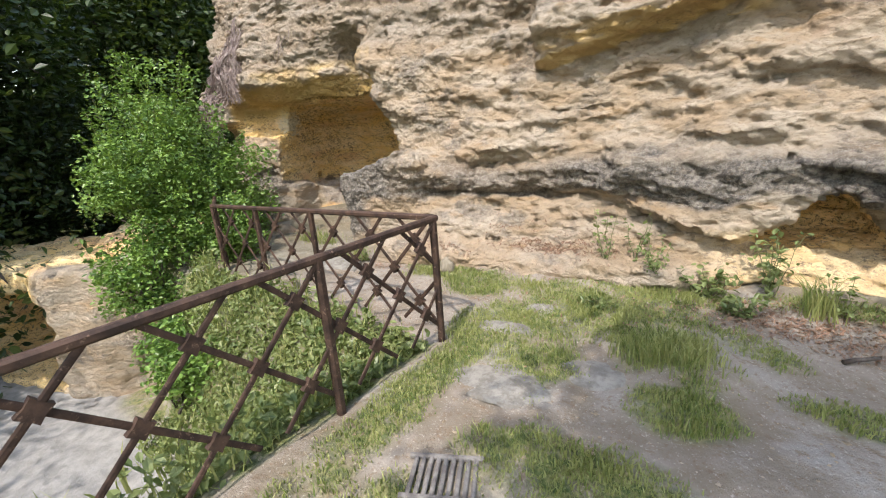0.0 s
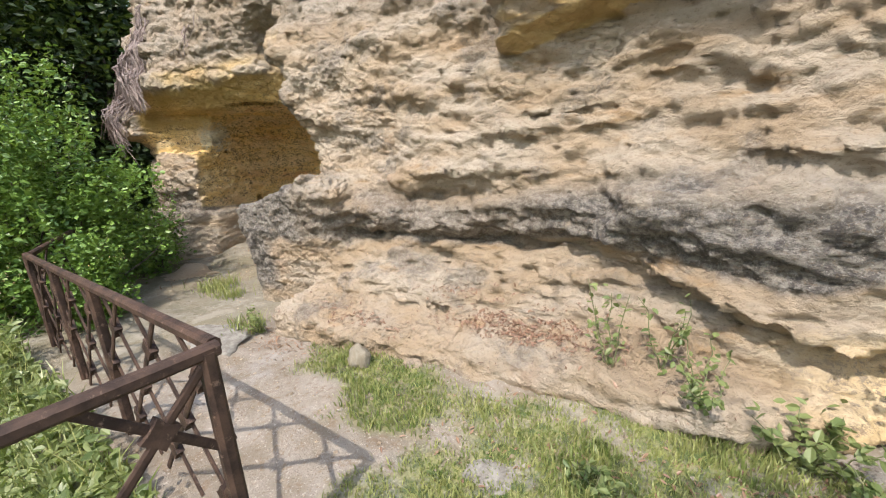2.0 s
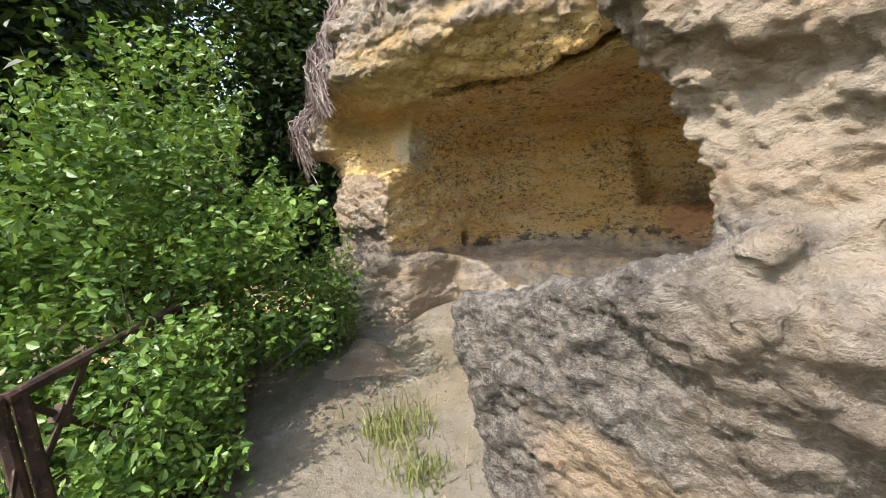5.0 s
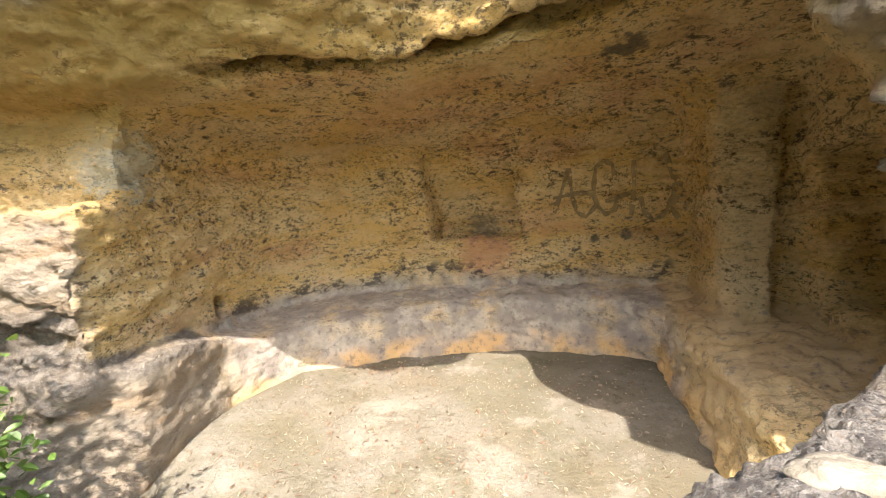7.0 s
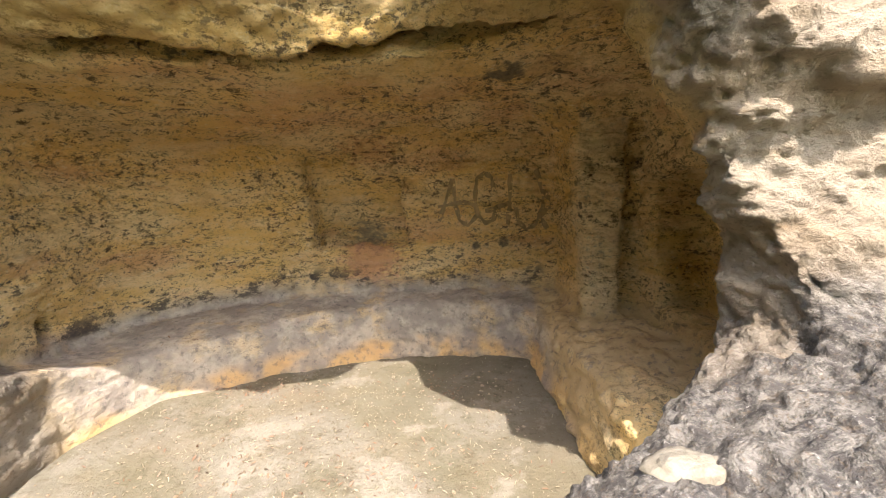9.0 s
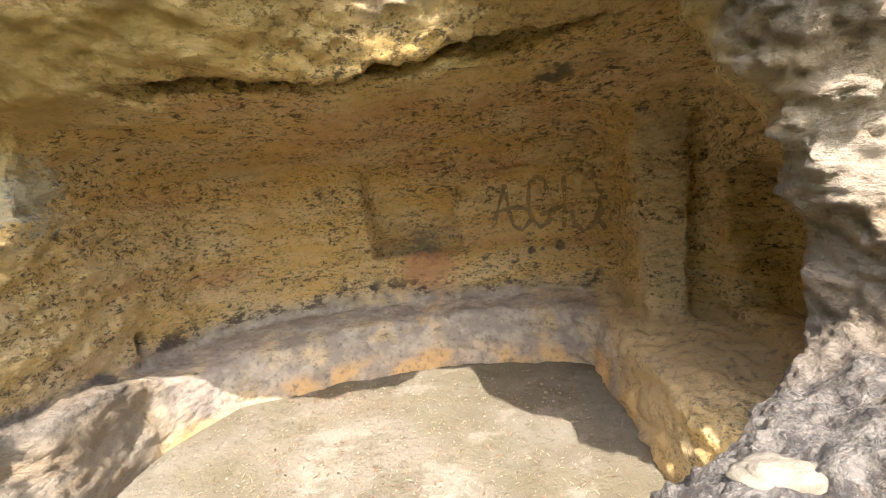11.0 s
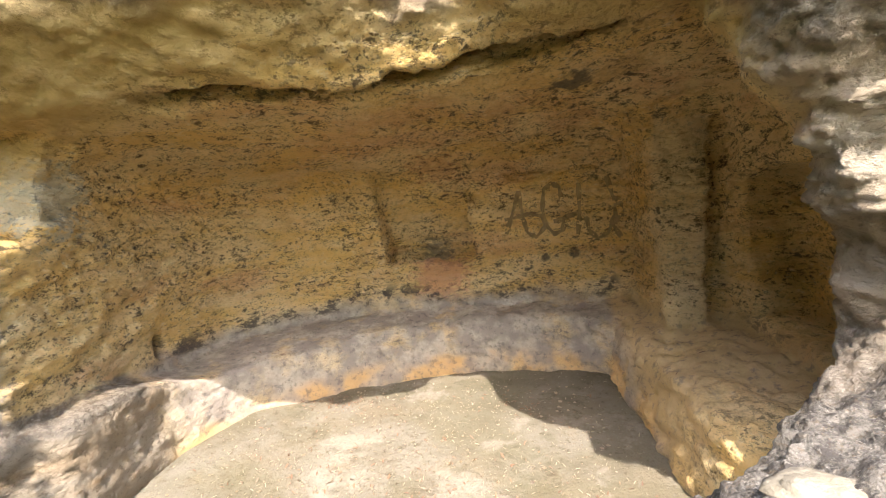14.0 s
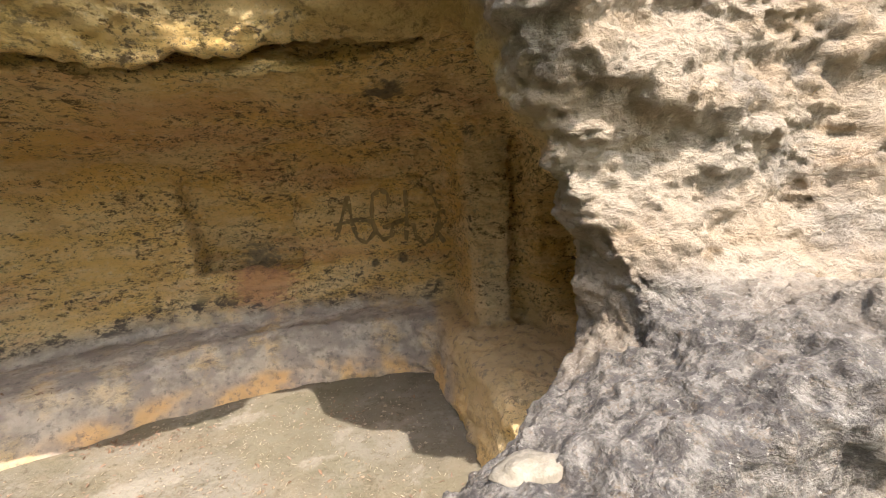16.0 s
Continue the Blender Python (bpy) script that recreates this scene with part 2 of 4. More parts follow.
    brow = n_math(nt, "MULTIPLY", n_ramp(nt, sep.outputs["Z"], 1.75, 2.1), n_ramp(nt, sep.outputs["Y"], 5.3, 5.9, 1, 0))
    inn = n_mix(nt, n_math(nt, "MULTIPLY", brow, n_ramp(nt, n_noise(nt, bed, 1.8, 5, 0.65), 0.36, 0.6, 0.45, 0.95)), inn, (0.47, 0.325, 0.12))
    soot = n_mix(nt, skirt, soot, (0.66, 0.42, 0.19))
    soot = n_mix(nt, n_ramp(nt, sep.outputs["X"], -5.0, -4.86, 0, 0.75), soot, (0.62, 0.44, 0.20))
    soot = n_mix(nt, n_ramp(nt, n_noise(nt, p, 17, 5, 0.7), 0.52, 0.66, 0, 0.6), soot, (0.16, 0.145, 0.135))
    inn = n_mix(nt, dado, inn, soot)
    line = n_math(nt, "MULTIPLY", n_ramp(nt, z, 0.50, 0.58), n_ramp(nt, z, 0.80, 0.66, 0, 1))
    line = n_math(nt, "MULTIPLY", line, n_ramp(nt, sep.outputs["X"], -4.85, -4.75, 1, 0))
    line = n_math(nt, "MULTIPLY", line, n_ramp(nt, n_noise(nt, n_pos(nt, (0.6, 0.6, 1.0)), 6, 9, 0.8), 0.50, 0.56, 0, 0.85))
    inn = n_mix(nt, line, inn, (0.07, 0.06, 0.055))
    # grey low in the niche: its shadow painted in, along with sill soot
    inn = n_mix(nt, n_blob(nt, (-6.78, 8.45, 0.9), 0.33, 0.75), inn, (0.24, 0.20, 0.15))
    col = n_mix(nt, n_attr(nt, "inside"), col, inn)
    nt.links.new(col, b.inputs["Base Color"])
    vor = nt.nodes.new("ShaderNodeTexVoronoi")
    vor.inputs["Scale"].default_value = 11
    nt.links.new(chip, vor.inputs["Vector"])
    h = n_math(nt, "ADD", n_noise(nt, chip, 8, 8, 0.68, 0.4), n_math(nt, "MULTIPLY", n_noise(nt, p, 40, 5, 0.72), 0.5))
    h = n_math(nt, "ADD", h, n_math(nt, "MULTIPLY", vor.outputs["Distance"], -0.35))
    soft = n_math(nt, "MAXIMUM", n_ramp(nt, sep.outputs["Z"], 0.3, 0.7, 0.28, 1.0), n_math(nt, "SUBTRACT", 1.0, n_attr(nt, "inside")))
    n_bump(nt, b, n_math(nt, "MULTIPLY", h, soft), 1.0, 0.07)
    return m


def ground_material():
    m, nt, b = node_mat("earth", 0.97)
    p = n_pos(nt)
    col = n_mix(nt, n_ramp(nt, n_noise(nt, p, 2.2, 6, 0.6), 0.35, 0.65), (0.19, 0.155, 0.115), (0.275, 0.24, 0.20))
    col = n_mix(nt, n_ramp(nt, n_noise(nt, p, 1.1, 5), 0.5, 0.62, 0, 0.7), col, (0.29, 0.27, 0.245))
    col = n_mix(nt, n_ramp(nt, n_noise(nt, p, 18, 6, 0.75), 0.5, 0.66, 0, 0.7), col, (0.17, 0.115, 0.07))
    col = n_mix(nt, n_ramp(nt, n_noise(nt, p, 48, 5, 0.78), 0.56, 0.66, 0, 0.6), col, (0.50, 0.46, 0.40))
    pale = n_mix(nt, n_ramp(nt, n_noise(nt, p, 3, 6, 0.6), 0.35, 0.65), (0.175, 0.153, 0.114), (0.228, 0.209, 0.169))
    pale = n_mix(nt, n_ramp(nt, n_noise(nt, p, 1.3, 6, 0.65), 0.46, 0.62, 0, 0.7), pale, (0.218, 0.180, 0.124))
    pale = n_mix(nt, n_ramp(nt, n_noise(nt, p, 30, 4, 0.7), 0.6, 0.72, 0, 0.5), pale, (0.178, 0.126, 0.078))
    pale = n_mix(nt, n_ramp(nt, n_noise(nt, p, 2.0, 8, 0.72), 0.50, 0.60, 0, 0.55), pale, (0.122, 0.110, 0.068))
    pale = n_mix(nt, n_ramp(nt, n_noise(nt, p, 16, 7, 0.78), 0.55, 0.62, 0, 0.6), pale, (0.099, 0.076, 0.049))
    pale = n_mix(nt, n_ramp(nt, n_noise(nt, p, 34, 4, 0.75), 0.61, 0.66, 0, 0.7), pale, (0.304, 0.279, 0.221))
    pale = n_mix(nt, n_ramp(nt, n_noise(nt, p, 0.9, 4, 0.6), 0.42, 0.58, 0.05, 0.5), pale, (0.15, 0.135, 0.082))
    pale = n_mix(nt, n_ramp(nt, n_noise(nt, p, 1.6, 7, 0.7), 0.54, 0.64, 0, 0.7), pale, (0.30, 0.275, 0.225))
    col = n_mix(nt, n_attr(nt, "dust"), col, pale)
    green = n_mix(nt, n_ramp(nt, n_noise(nt, p, 12, 5, 0.7), 0.4, 0.6), (0.07, 0.10, 0.03), (0.20, 0.20, 0.08))
    col = n_mix(nt, n_math(nt, "MULTIPLY", n_attr(nt, "turf"), n_ramp(nt, n_noise(nt, p, 5, 5, 0.65), 0.3, 0.55)), col, green)
    pav = n_mix(nt, n_ramp(nt, n_noise(nt, p, 6, 6, 0.65), 0.35, 0.65), (0.22, 0.215, 0.205), (0.31, 0.30, 0.285))
    col = n_mix(nt, n_attr(nt, "paved"), col, pav)
    nt.links.new(col, b.inputs["Base Color"])
    h = n_math(nt, "ADD", n_noise(nt, p, 14, 6, 0.65), n_math(nt, "MULTIPLY", n_noise(nt, p, 70, 4, 0.7), 0.5))
    n_bump(nt, b, h, 1.0, 0.02)
    return m


def rust_material():
    m, nt, b = node_mat("rusty_iron", 0.65, 0.25)
    p = n_pos(nt)
    col = n_mix(nt, n_ramp(nt, n_noise(nt, p, 9, 6, 0.65), 0.35, 0.65), (0.032, 0.021, 0.017), (0.085, 0.052, 0.038))
    col = n_mix(nt, n_ramp(nt, n_noise(nt, p, 30, 5, 0.7), 0.58, 0.7, 0, 0.7), col, (0.24, 0.16, 0.12))
    nt.links.new(col, b.inputs["Base Color"])
    n_bump(nt, b, n_noise(nt, p, 60, 5, 0.7), 0.6, 0.004)
    return m


def leaf_material(name, dark, light, through=0.35):
    m, nt, b = node_mat(name, 0.42)
    g = nt.nodes.new("ShaderNodeNewGeometry")
    rnd = g.outputs["Random Per Island"]
    p = n_pos(nt)
    col = n_mix(nt, rnd, dark, light)
    col = n_mix(nt, n_ramp(nt, n_noise(nt, p, 2.2, 3), 0.4, 0.65, 0, 0.6), col, light)
    nt.links.new(col, b.inputs["Base Color"])
    b.inputs["Specular IOR Level"].default_value = 0.4
    tr = nt.nodes.new("ShaderNodeBsdfTranslucent")
    nt.links.new(n_mix(nt, 0.5, col, (0.25, 0.36, 0.03)), tr.inputs["Color"])
    mx = nt.nodes.new("ShaderNodeMixShader")
    mx.inputs[0].default_value = through
    nt.links.new(b.outputs[0], mx.inputs[1])
    nt.links.new(tr.outputs[0], mx.inputs[2])
    nt.links.new(mx.outputs[0], nt.nodes["Material Output"].inputs["Surface"])
    return m


def bark_material(name, a, c):
    m, nt, b = node_mat(name, 0.9)
    p = n_pos(nt, (1, 1, 0.25))
    nt.links.new(n_mix(nt, n_ramp(nt, n_noise(nt, p, 14, 6, 0.65), 0.35, 0.65), a, c), b.inputs["Base Color"])
    n_bump(nt, b, n_noise(nt, p, 24, 5, 0.65), 0.8, 0.02)
    return m


ROCK = rock_material()
EARTH = ground_material()
RUST = rust_material()
BUSH_LEAF = leaf_material("bush_leaf", (0.035, 0.085, 0.02), (0.18, 0.29, 0.055), 0.24)
# tree leaves coloured near black to stand for deep woodland shade
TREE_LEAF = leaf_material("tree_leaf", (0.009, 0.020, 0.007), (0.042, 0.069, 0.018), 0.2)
GRASS_LEAF = leaf_material("grass_blade", (0.095, 0.145, 0.035), (0.33, 0.33, 0.13), 0.3)
WEED_LEAF = leaf_material("weed_leaf", (0.07, 0.11, 0.035), (0.21, 0.24, 0.09), 0.3)
DRY_LEAF = leaf_material("dry_leaf", (0.13, 0.065, 0.045), (0.30, 0.18, 0.12), 0.1)
STRAW = leaf_material("straw", (0.13, 0.09, 0.05), (0.42, 0.36, 0.25), 0.05)
BARK = bark_material("bark", (0.045, 0.035, 0.028), (0.12, 0.10, 0.085))
TWIG = bark_material("dry_twig", (0.16, 0.12, 0.11), (0.33, 0.27, 0.25))
STEM = bark_material("green_stem", (0.10, 0.12, 0.05), (0.18, 0.18, 0.09))


# ---- cliff with the carved cave ----
CAVE = [(-8.5, 3.2), (-8.45, 4.6), (-8.3, 5.05), (-8.46, 5.5), (-8.7, 6.1), (-8.82, 6.6), (-8.78, 7.15), (-8.4, 7.6), (-7.75, 7.95), (-6.6, 8.12), (-5.6, 8.14),
        (-4.85, 8.08), (-4.66, 8.0), (-4.64, 7.04), (-4.36, 7.0), (-4.34, 7.12), (-4.24, 7.14), (-4.16, 6.9), (-4.12, 6.3), (-4.14, 5.75), (-4.64, 5.15), (-4.5, 4.75), (-4.3, 4.4), (-4.3, 3.2)]
SHELTER = [(-9.3, 3.2), (-9.35, 5.1), (-9.0, 5.4), (-8.2, 5.5), (-7.5, 5.4), (-7.5, 3.2)]
BENCH_FRONT = [(-8.1, 3.0), (-8.13, 5.0), (-8.24, 5.5), (-8.34, 6.0), (-8.2, 6.62), (-7.5, 7.28), (-6.6, 7.62), (-5.9, 7.68), (-5.3, 7.66), (-4.95, 7.5), (-4.84, 6.7), (-4.74, 4.8), (-4.6, 3.0)]
LIP_X = [-10.8, -9.6, -9.2, -8.1, -7.8, -7.5, -7.0, -6.45, -6.22, -5.87, -5.72, -5.58, -5.2, -4.92, -4.6, -4.2]
LIP_Y = [5.0, 4.74, 4.70, 4.76, 4.87, 4.94, 5.09, 5.27, 5.70, 5.73, 5.42, 4.98, 4.82, 4.86, 4.8, 4.8]


def lip_line(x):
    """How far in (y) the brow over the cave mouth stands."""
    return np.interp(x, LIP_X, LIP_Y)


def crack_line(x):
    return np.interp(x, [-8.97, -7.85, -7.14, -6.43, -5.74, -5.2, -4.5], [5.33, 5.41, 5.57, 5.93, 5.86, 5.72, 5.5])


def ceiling_height(x, y):
    lip = np.interp(x, [-9.3, -8.3, -7.5, -6.45, -5.8, -5.25, -5.04, -4.97, -4.92, -4.76, -4.6, -4.4], [2.42, 2.49, 2.52, 2.56, 2.66, 2.46, 2.38, 2.1, 1.8, 1.5, 1.3, 1.1])
    crack = crack_line(x)
    w = sstep(0, 1, (crack - y) / np.maximum(crack - lip_line(x), 0.22))
    back = 2.19 - 0.09 * np.maximum(y - crack, 0)
    return back + (lip - 2.19) * w


def cave_void(wall, shelter, ceil, z):
    """Negative in the hollow: the carved room and the sheltered ledge over its jamb."""
    top = (z - ceil) * np.float32(0.85)
    room = smax(wall + np.float32(0.10) * np.maximum(z - 1.0, 0), top, np.float32(0.34))
    ledge = np.maximum(np.maximum(shelter, np.float32(1.56) - z), top)
    return np.minimum(room, ledge)


def face_line(x, z):
    """How far in (y) the cliff face stands."""
    base = np.interp(x, [-10.8, -9.6, -9.0, -8.5, -7, -5.8, -5.0, -4.4, -3.6, -2.5, -1.5, -0.5, 0.8, 2.0, 5.5],
                     [5.4, 4.85, 4.85, 5.05, 5.05, 4.95, 4.9, 4.75, 4.8, 5.0, 5.05, 4.98, 4.85, 4.7, 4.4])
    bed = z - 0.02 * x
    right = sstep(-2.2, -0.9, x)
    left = sstep(-4.2, -5.4, x)
    zw = z + 0.05 * np.sin(2.3 * x) + 0.03 * np.sin(5.9 * x + 1)
    steps = sum(sstep(h + 0.045, h, zw) for h in (0.42, 0.30, 0.20, 0.10, 0.0))
    y = base - 0.12 * sstep(0.60, 0.55, z) * sstep(0.0, -1.0, x) - 0.08 * steps - 0.38 * sstep(0.06, -0.02, z + 0.03 * np.sin(1.7 * x)) * sstep(-5.0, -4.2, x) * sstep(0.2, -0.6, x)
    low = np.interp(x, [-5.5, -1.7, -0.9, -0.15, 0.22, 0.5, 0.72, 0.9, 1.25, 1.5, 2, 5], [0.64, 0.62, 0.46, 0.27, 0.48, 0.76, 0.60, 0.34, 0.34, 0.62, 0.66, 0.5])
    gap = bumpf(x, -3.22 + 0.25 * (z - 0.8), 0.13)
    y = y - (0.22 * (1 - 0.8 * gap) + 0.10 * right) * sstep(low - 0.02, low + 0.05, z) * sstep(1.06 + 0.19 * right, 0.94 + 0.04 * right, bed) * (1 - left)
    y = y + 0.95 * sstep(-0.25, 0.1, x) * (1 - bumpf(x, 1.05, 0.25)) * sstep(low + 0.03, low - 0.10, z) * sstep(0.08, 0.28, z)
    y = y + 0.26 * np.clip(z - 1.15, 0, 1.1)
    ledge = 2.14 + 0.19 * (x + 2.25)
    on = sstep(-2.5, -2.25, x) * sstep(0.8, -0.4, x)
    y = y - 0.36 * on * sstep(ledge - 0.05, ledge + 0.06, z)
    y = y + 0.22 * np.maximum(z - 2.5, 0)
    even = np.interp(x, [-10.8, -9.2, -7.8, -7.0, -5.2, -4.6], [5.0, 4.7, 4.87, 4.98, 4.84, 4.8])
    high = sstep(2.85, 3.3, z)
    brow = lip_line(x) * (1 - high) + even * high + 0.30 * (z - 2.5)
    on = sstep(-4.35, -4.8, x) * sstep(1.6, 2.1, z)
    return y * (1 - on) + brow * on


def build_cliff():
    step = 0.045
    lo, hi = np.array((-10.9, 3.1, -0.75)), np.array((5.2, 9.3, 6.2))
    n = np.ceil((hi - lo) / step).astype(int)
    xs, ys, zs = (lo[k] + step * np.arange(n[k]) for k in range(3))
    x2, y2 = np.meshgrid(xs, ys, indexing="ij")
    xz, zx = np.meshgrid(xs, zs, indexing="ij")
    face = face_line(xz, zx).astype(np.float32)
    wall2 = plan_distance(x2, y2, CAVE).astype(np.float32)
    ceil2 = ceiling_height(x2, y2).astype(np.float32)
    z1 = zs.astype(np.float32)[None, None, :]
    x3, y3 = xs.astype(np.float32)[:, None, None], ys.astype(np.float32)[None, :, None]
    rock = (face[:, None, :] - y3) * np.float32(0.85)
    shelter2 = plan_distance(x2, y2, SHELTER).astype(np.float32)
    void = cave_void(wall2[:, :, None], shelter2[:, :, None], ceil2[:, :, None], z1)
    # square niche in the back wall and slot holes
    def box(cx, cy, cz, hx, hy, hz, r=0.03):
        q = np.maximum(np.maximum(np.abs(x3 - cx) - hx, np.abs(y3 - cy) - hy), np.abs(z1 - cz) - hz)
        return q
    niche = np.maximum(box(-6.78, 8.05, 1.36, 0.49, 0.48, 0.50), y3 - 8.13 - 0.46 * np.clip((1.74 - z1) / 0.8, 0, 1))
    void = np.minimum(void, niche)
    void = np.minimum(void, box(-8.85, 6.42, 0.56, 0.25, 0.07, 0.09))
    void = np.minimum(void, box(-4.05, 6.3, 0.98, 0.22, 0.52, 0.52))
    void = np.minimum(void, box(-8.42, 5.60, 1.68, 0.10, 0.035, 0.03))
    crack_y = crack_line(xs).astype(np.float32)[:, None, None]
    slit = np.maximum(np.maximum(np.abs(y3 - crack_y - 0.9 * (z1 - 2.19)) - 0.08, np.abs(z1 - 2.36) - 0.28), np.abs(x3 + 6.3) - 1.25)
    rock = smax(rock, -void, np.float32(0.06))
    # ring bench along the wall, and the spur of rock before it
    inner = plan_distance(x2, y2, BENCH_FRONT).astype(np.float32)[:, :, None]
    seat = 0.28 + 0.05 * sstep(0.0, 0.6, inner) + 0.24 * sstep(-7.6, -8.1, x3) * sstep(6.6, 5.6, y3)
    cut = np.where(x3 < -6, 5.30 + (x3 + 8.15) * 0.7 - 0.35 * (0.5 - z1), 4.9)
    flare = 0.07 * sstep(0.02, -0.26, z1) * sstep(5.6, 6.4, y3) + 0.04 * sstep(0.25, 0.0, z1)
    bench = smax(smax(z1 - seat, -inner - flare, np.float32(0.07)), np.maximum(cut - y3, wall2[:, :, None] - 0.3), np.float32(0.04))
    rock = smin(rock, bench, np.float32(0.05))
    top = np.interp(xs, [-5.5, -5.3, -4.9, -4.4, -4.0], [0.84, 0.87, 0.95, 1.14, 1.35]).astype(np.float32)[:, None, None]
    south = np.interp(xs, [-5.5, -5.2, -4.4, -3.8], [4.35, 4.2, 4.35, 4.6]).astype(np.float32)[:, None, None]
    north = np.interp(xs, [-5.45, -5.3, -5.1, -4.95, -4.6, -4.2], [4.54, 4.60, 4.74, 4.86, 5.16, 5.32]).astype(np.float32)[:, None, None]
    spur = smax(smax(z1 - top + 0.15 * (y3 - 4.4), south - y3 - 0.12 * (z1 - 0.5), np.float32(0.12)), smax(-5.37 - x3, np.maximum(y3 - north, x3 + 3.9), np.float32(0.12)), np.float32(0.15))
    rock = smin(rock, spur, np.float32(0.08))
    rock = np.maximum(rock, -slit)
    # broken relief, strongest outside
    band = np.argwhere(np.abs(rock) < 0.3)
    p = (lo + step * band).astype(np.float32)
    start = np.where(p[:, 2] > 1.6, lip_line(p[:, 0]) - 0.05, np.where(p[:, 0] < -7, 5.05, 4.95))
    inside = sstep(0.25, -0.05, void[band[:, 0], band[:, 1], band[:, 2]]) * sstep(start - 0.22, start + 0.12, p[:, 1])
    inside = np.maximum(inside, sstep(0.1, 0.0, bench[band[:, 0], band[:, 1], band[:, 2]]) * (p[:, 0] < -7))
    bed = p * np.array((0.9, 0.9, 4.2), np.float32)
    bed[:, 2] += 0.25 * p[:, 0]
    d = 0.10 * fbm(p * 1.15, 3, 1) + 0.08 * fbm(bed, 3, 5) + 0.07 * np.clip(fbm(p * np.array((3.6, 3.6, 5.5), np.float32), 2, 15) - 0.3, 0, 1)
    calm = sstep(-4.2, -4.6, p[:, 0]) * sstep(-6.0, -5.7, p[:, 0]) * sstep(1.35, 1.1, p[:, 2])
    calm = np.maximum(calm, sstep(-8.0, -8.2, p[:, 0]) * sstep(1.9, 1.6, p[:, 2]))
    low_part = sstep(0.62, 0.45, p[:, 2]) * sstep(0.3, -0.5, p[:, 0])
    d = d * (1 - 0.65 * low_part)
    # thin beds, each one jutting over the one below
    lift = p[:, 2] - 0.03 * p[:, 0] + 0.12 * fbm(p * np.array((1.1, 1.1, 0.7), np.float32), 4, 55)
    bedn = lift / 0.155
    saw = bedn - np.floor(bedn)
    saw = saw - sstep(0.75, 1.0, saw)
    fine = lift / 0.062
    saw2 = fine - np.floor(fine)
    saw2 = saw2 - sstep(0.6, 1.0, saw2)
    d = d + (1 - 0.85 * calm) * (0.045 * (saw - 0.5) * sstep(-0.1, 0.4, fbm(p * np.array((1.1, 1.1, 2.4), np.float32), 2, 57)) + 0.035 * (saw2 - 0.5) * sstep(-0.2, 0.4, fbm(p * np.array((2.1, 2.1, 3.0), np.float32), 2, 59)))
    pits = np.clip(fbm(p * np.array((2.2, 2.2, 5.0), np.float32), 2, 17) - 0.1, 0, 1) * bumpf(p[:, 2] - 0.02 * p[:, 0], 1.08, 0.14)
    d = d + 0.24 * pits * sstep(-2.0, -1.0, p[:, 0])
    block = sstep(0.12, 0.0, bench[band[:, 0], band[:, 1], band[:, 2]]) * (p[:, 0] < -7)
    d = d * (1 - 0.9 * block)
    d = d * (1 - 0.86 * inside) * (1 - 0.72 * calm)
    field = rock.astype(np.float32)
    field[band[:, 0], band[:, 1], band[:, 2]] += d
    field[0], field[-1], field[:, -1], field[:, :, 0], field[:, :, -1] = 1, 1, 1, 1, 1
    verts, quads = surface_net(field, lo, step)
    mid = verts[quads].mean(1)
    seen = (mid[:, 1] < 8.7) & (mid[:, 2] < 4.4) & (mid[:, 2] > -0.4) & (mid[:, 0] > -10.4) & (mid[:, 0] < 3.6)
    coarse = quads[~seen]
    verts, quads = split_quads(verts, quads[seen])
    mid = verts[quads].mean(1)
    near = (mid[:, 0] > -5.8) & (mid[:, 0] < -3.7) & (mid[:, 1] < 5.35) & (mid[:, 2] > -0.25) & (mid[:, 2] < 2.4)
    rest = quads[~near]
    verts, quads = split_quads(verts, quads[near])
    quads = np.concatenate([quads, rest, coarse])
    nrm = normals_of(verts, quads)
    v32 = verts.astype(np.float32)
    vx, vy, vz = verts.T
    v = cave_void(plan_distance(vx, vy, CAVE), plan_distance(vx, vy, SHELTER), ceiling_height(vx, vy), vz)
    thr = np.interp(vx, [-8.5, -8.2, -6.0, -5.45, -4.6, -4.3], [5.15, 5.1, 4.88, 5.2, 5.25, 5.1])
    thr = thr + 0.5 * sstep(0.56, 0.44, vz) * (vx > -5.3) + 0.85 * sstep(0.65, 0.5, vz) * (vx < -7.6)
    thr = np.where(vz > 1.58, np.where(vx < -5.0, lip_line(vx) + 0.05, 5.0), thr)
    ins = sstep(-0.09, 0.09, vy - thr + 0.06 * fbm(v32 * 4, 2, 9)) * np.maximum(sstep(0.45, 0.05, v), vy > 7.6)
    ins = ins * sstep(2.85, 2.7, vz)
    ins = np.maximum(ins, sstep(5.35, 5.5, vy) * sstep(2.5, 2.4, vz) * (vx > -9.2) * (vx < -3.5) * (1 - sstep(0.65, 0.5, vz) * (vx < -7.6) * (vy < 6.2)))
    ins = np.maximum(ins, sstep(-0.5, 0.0, verts[:, 0]) * sstep(0.85, 0.7, verts[:, 2]) * sstep(4.85, 5.15, verts[:, 1]))
    ins = np.maximum(ins, 0.55 * sstep(-0.7, 0.2, verts[:, 0]) * sstep(0.5, 0.3, verts[:, 2]))
    flat = v32 * np.array((3.2, 3.2, 8.0), np.float32)
    flat[:, 2] += 0.8 * v32[:, 0]
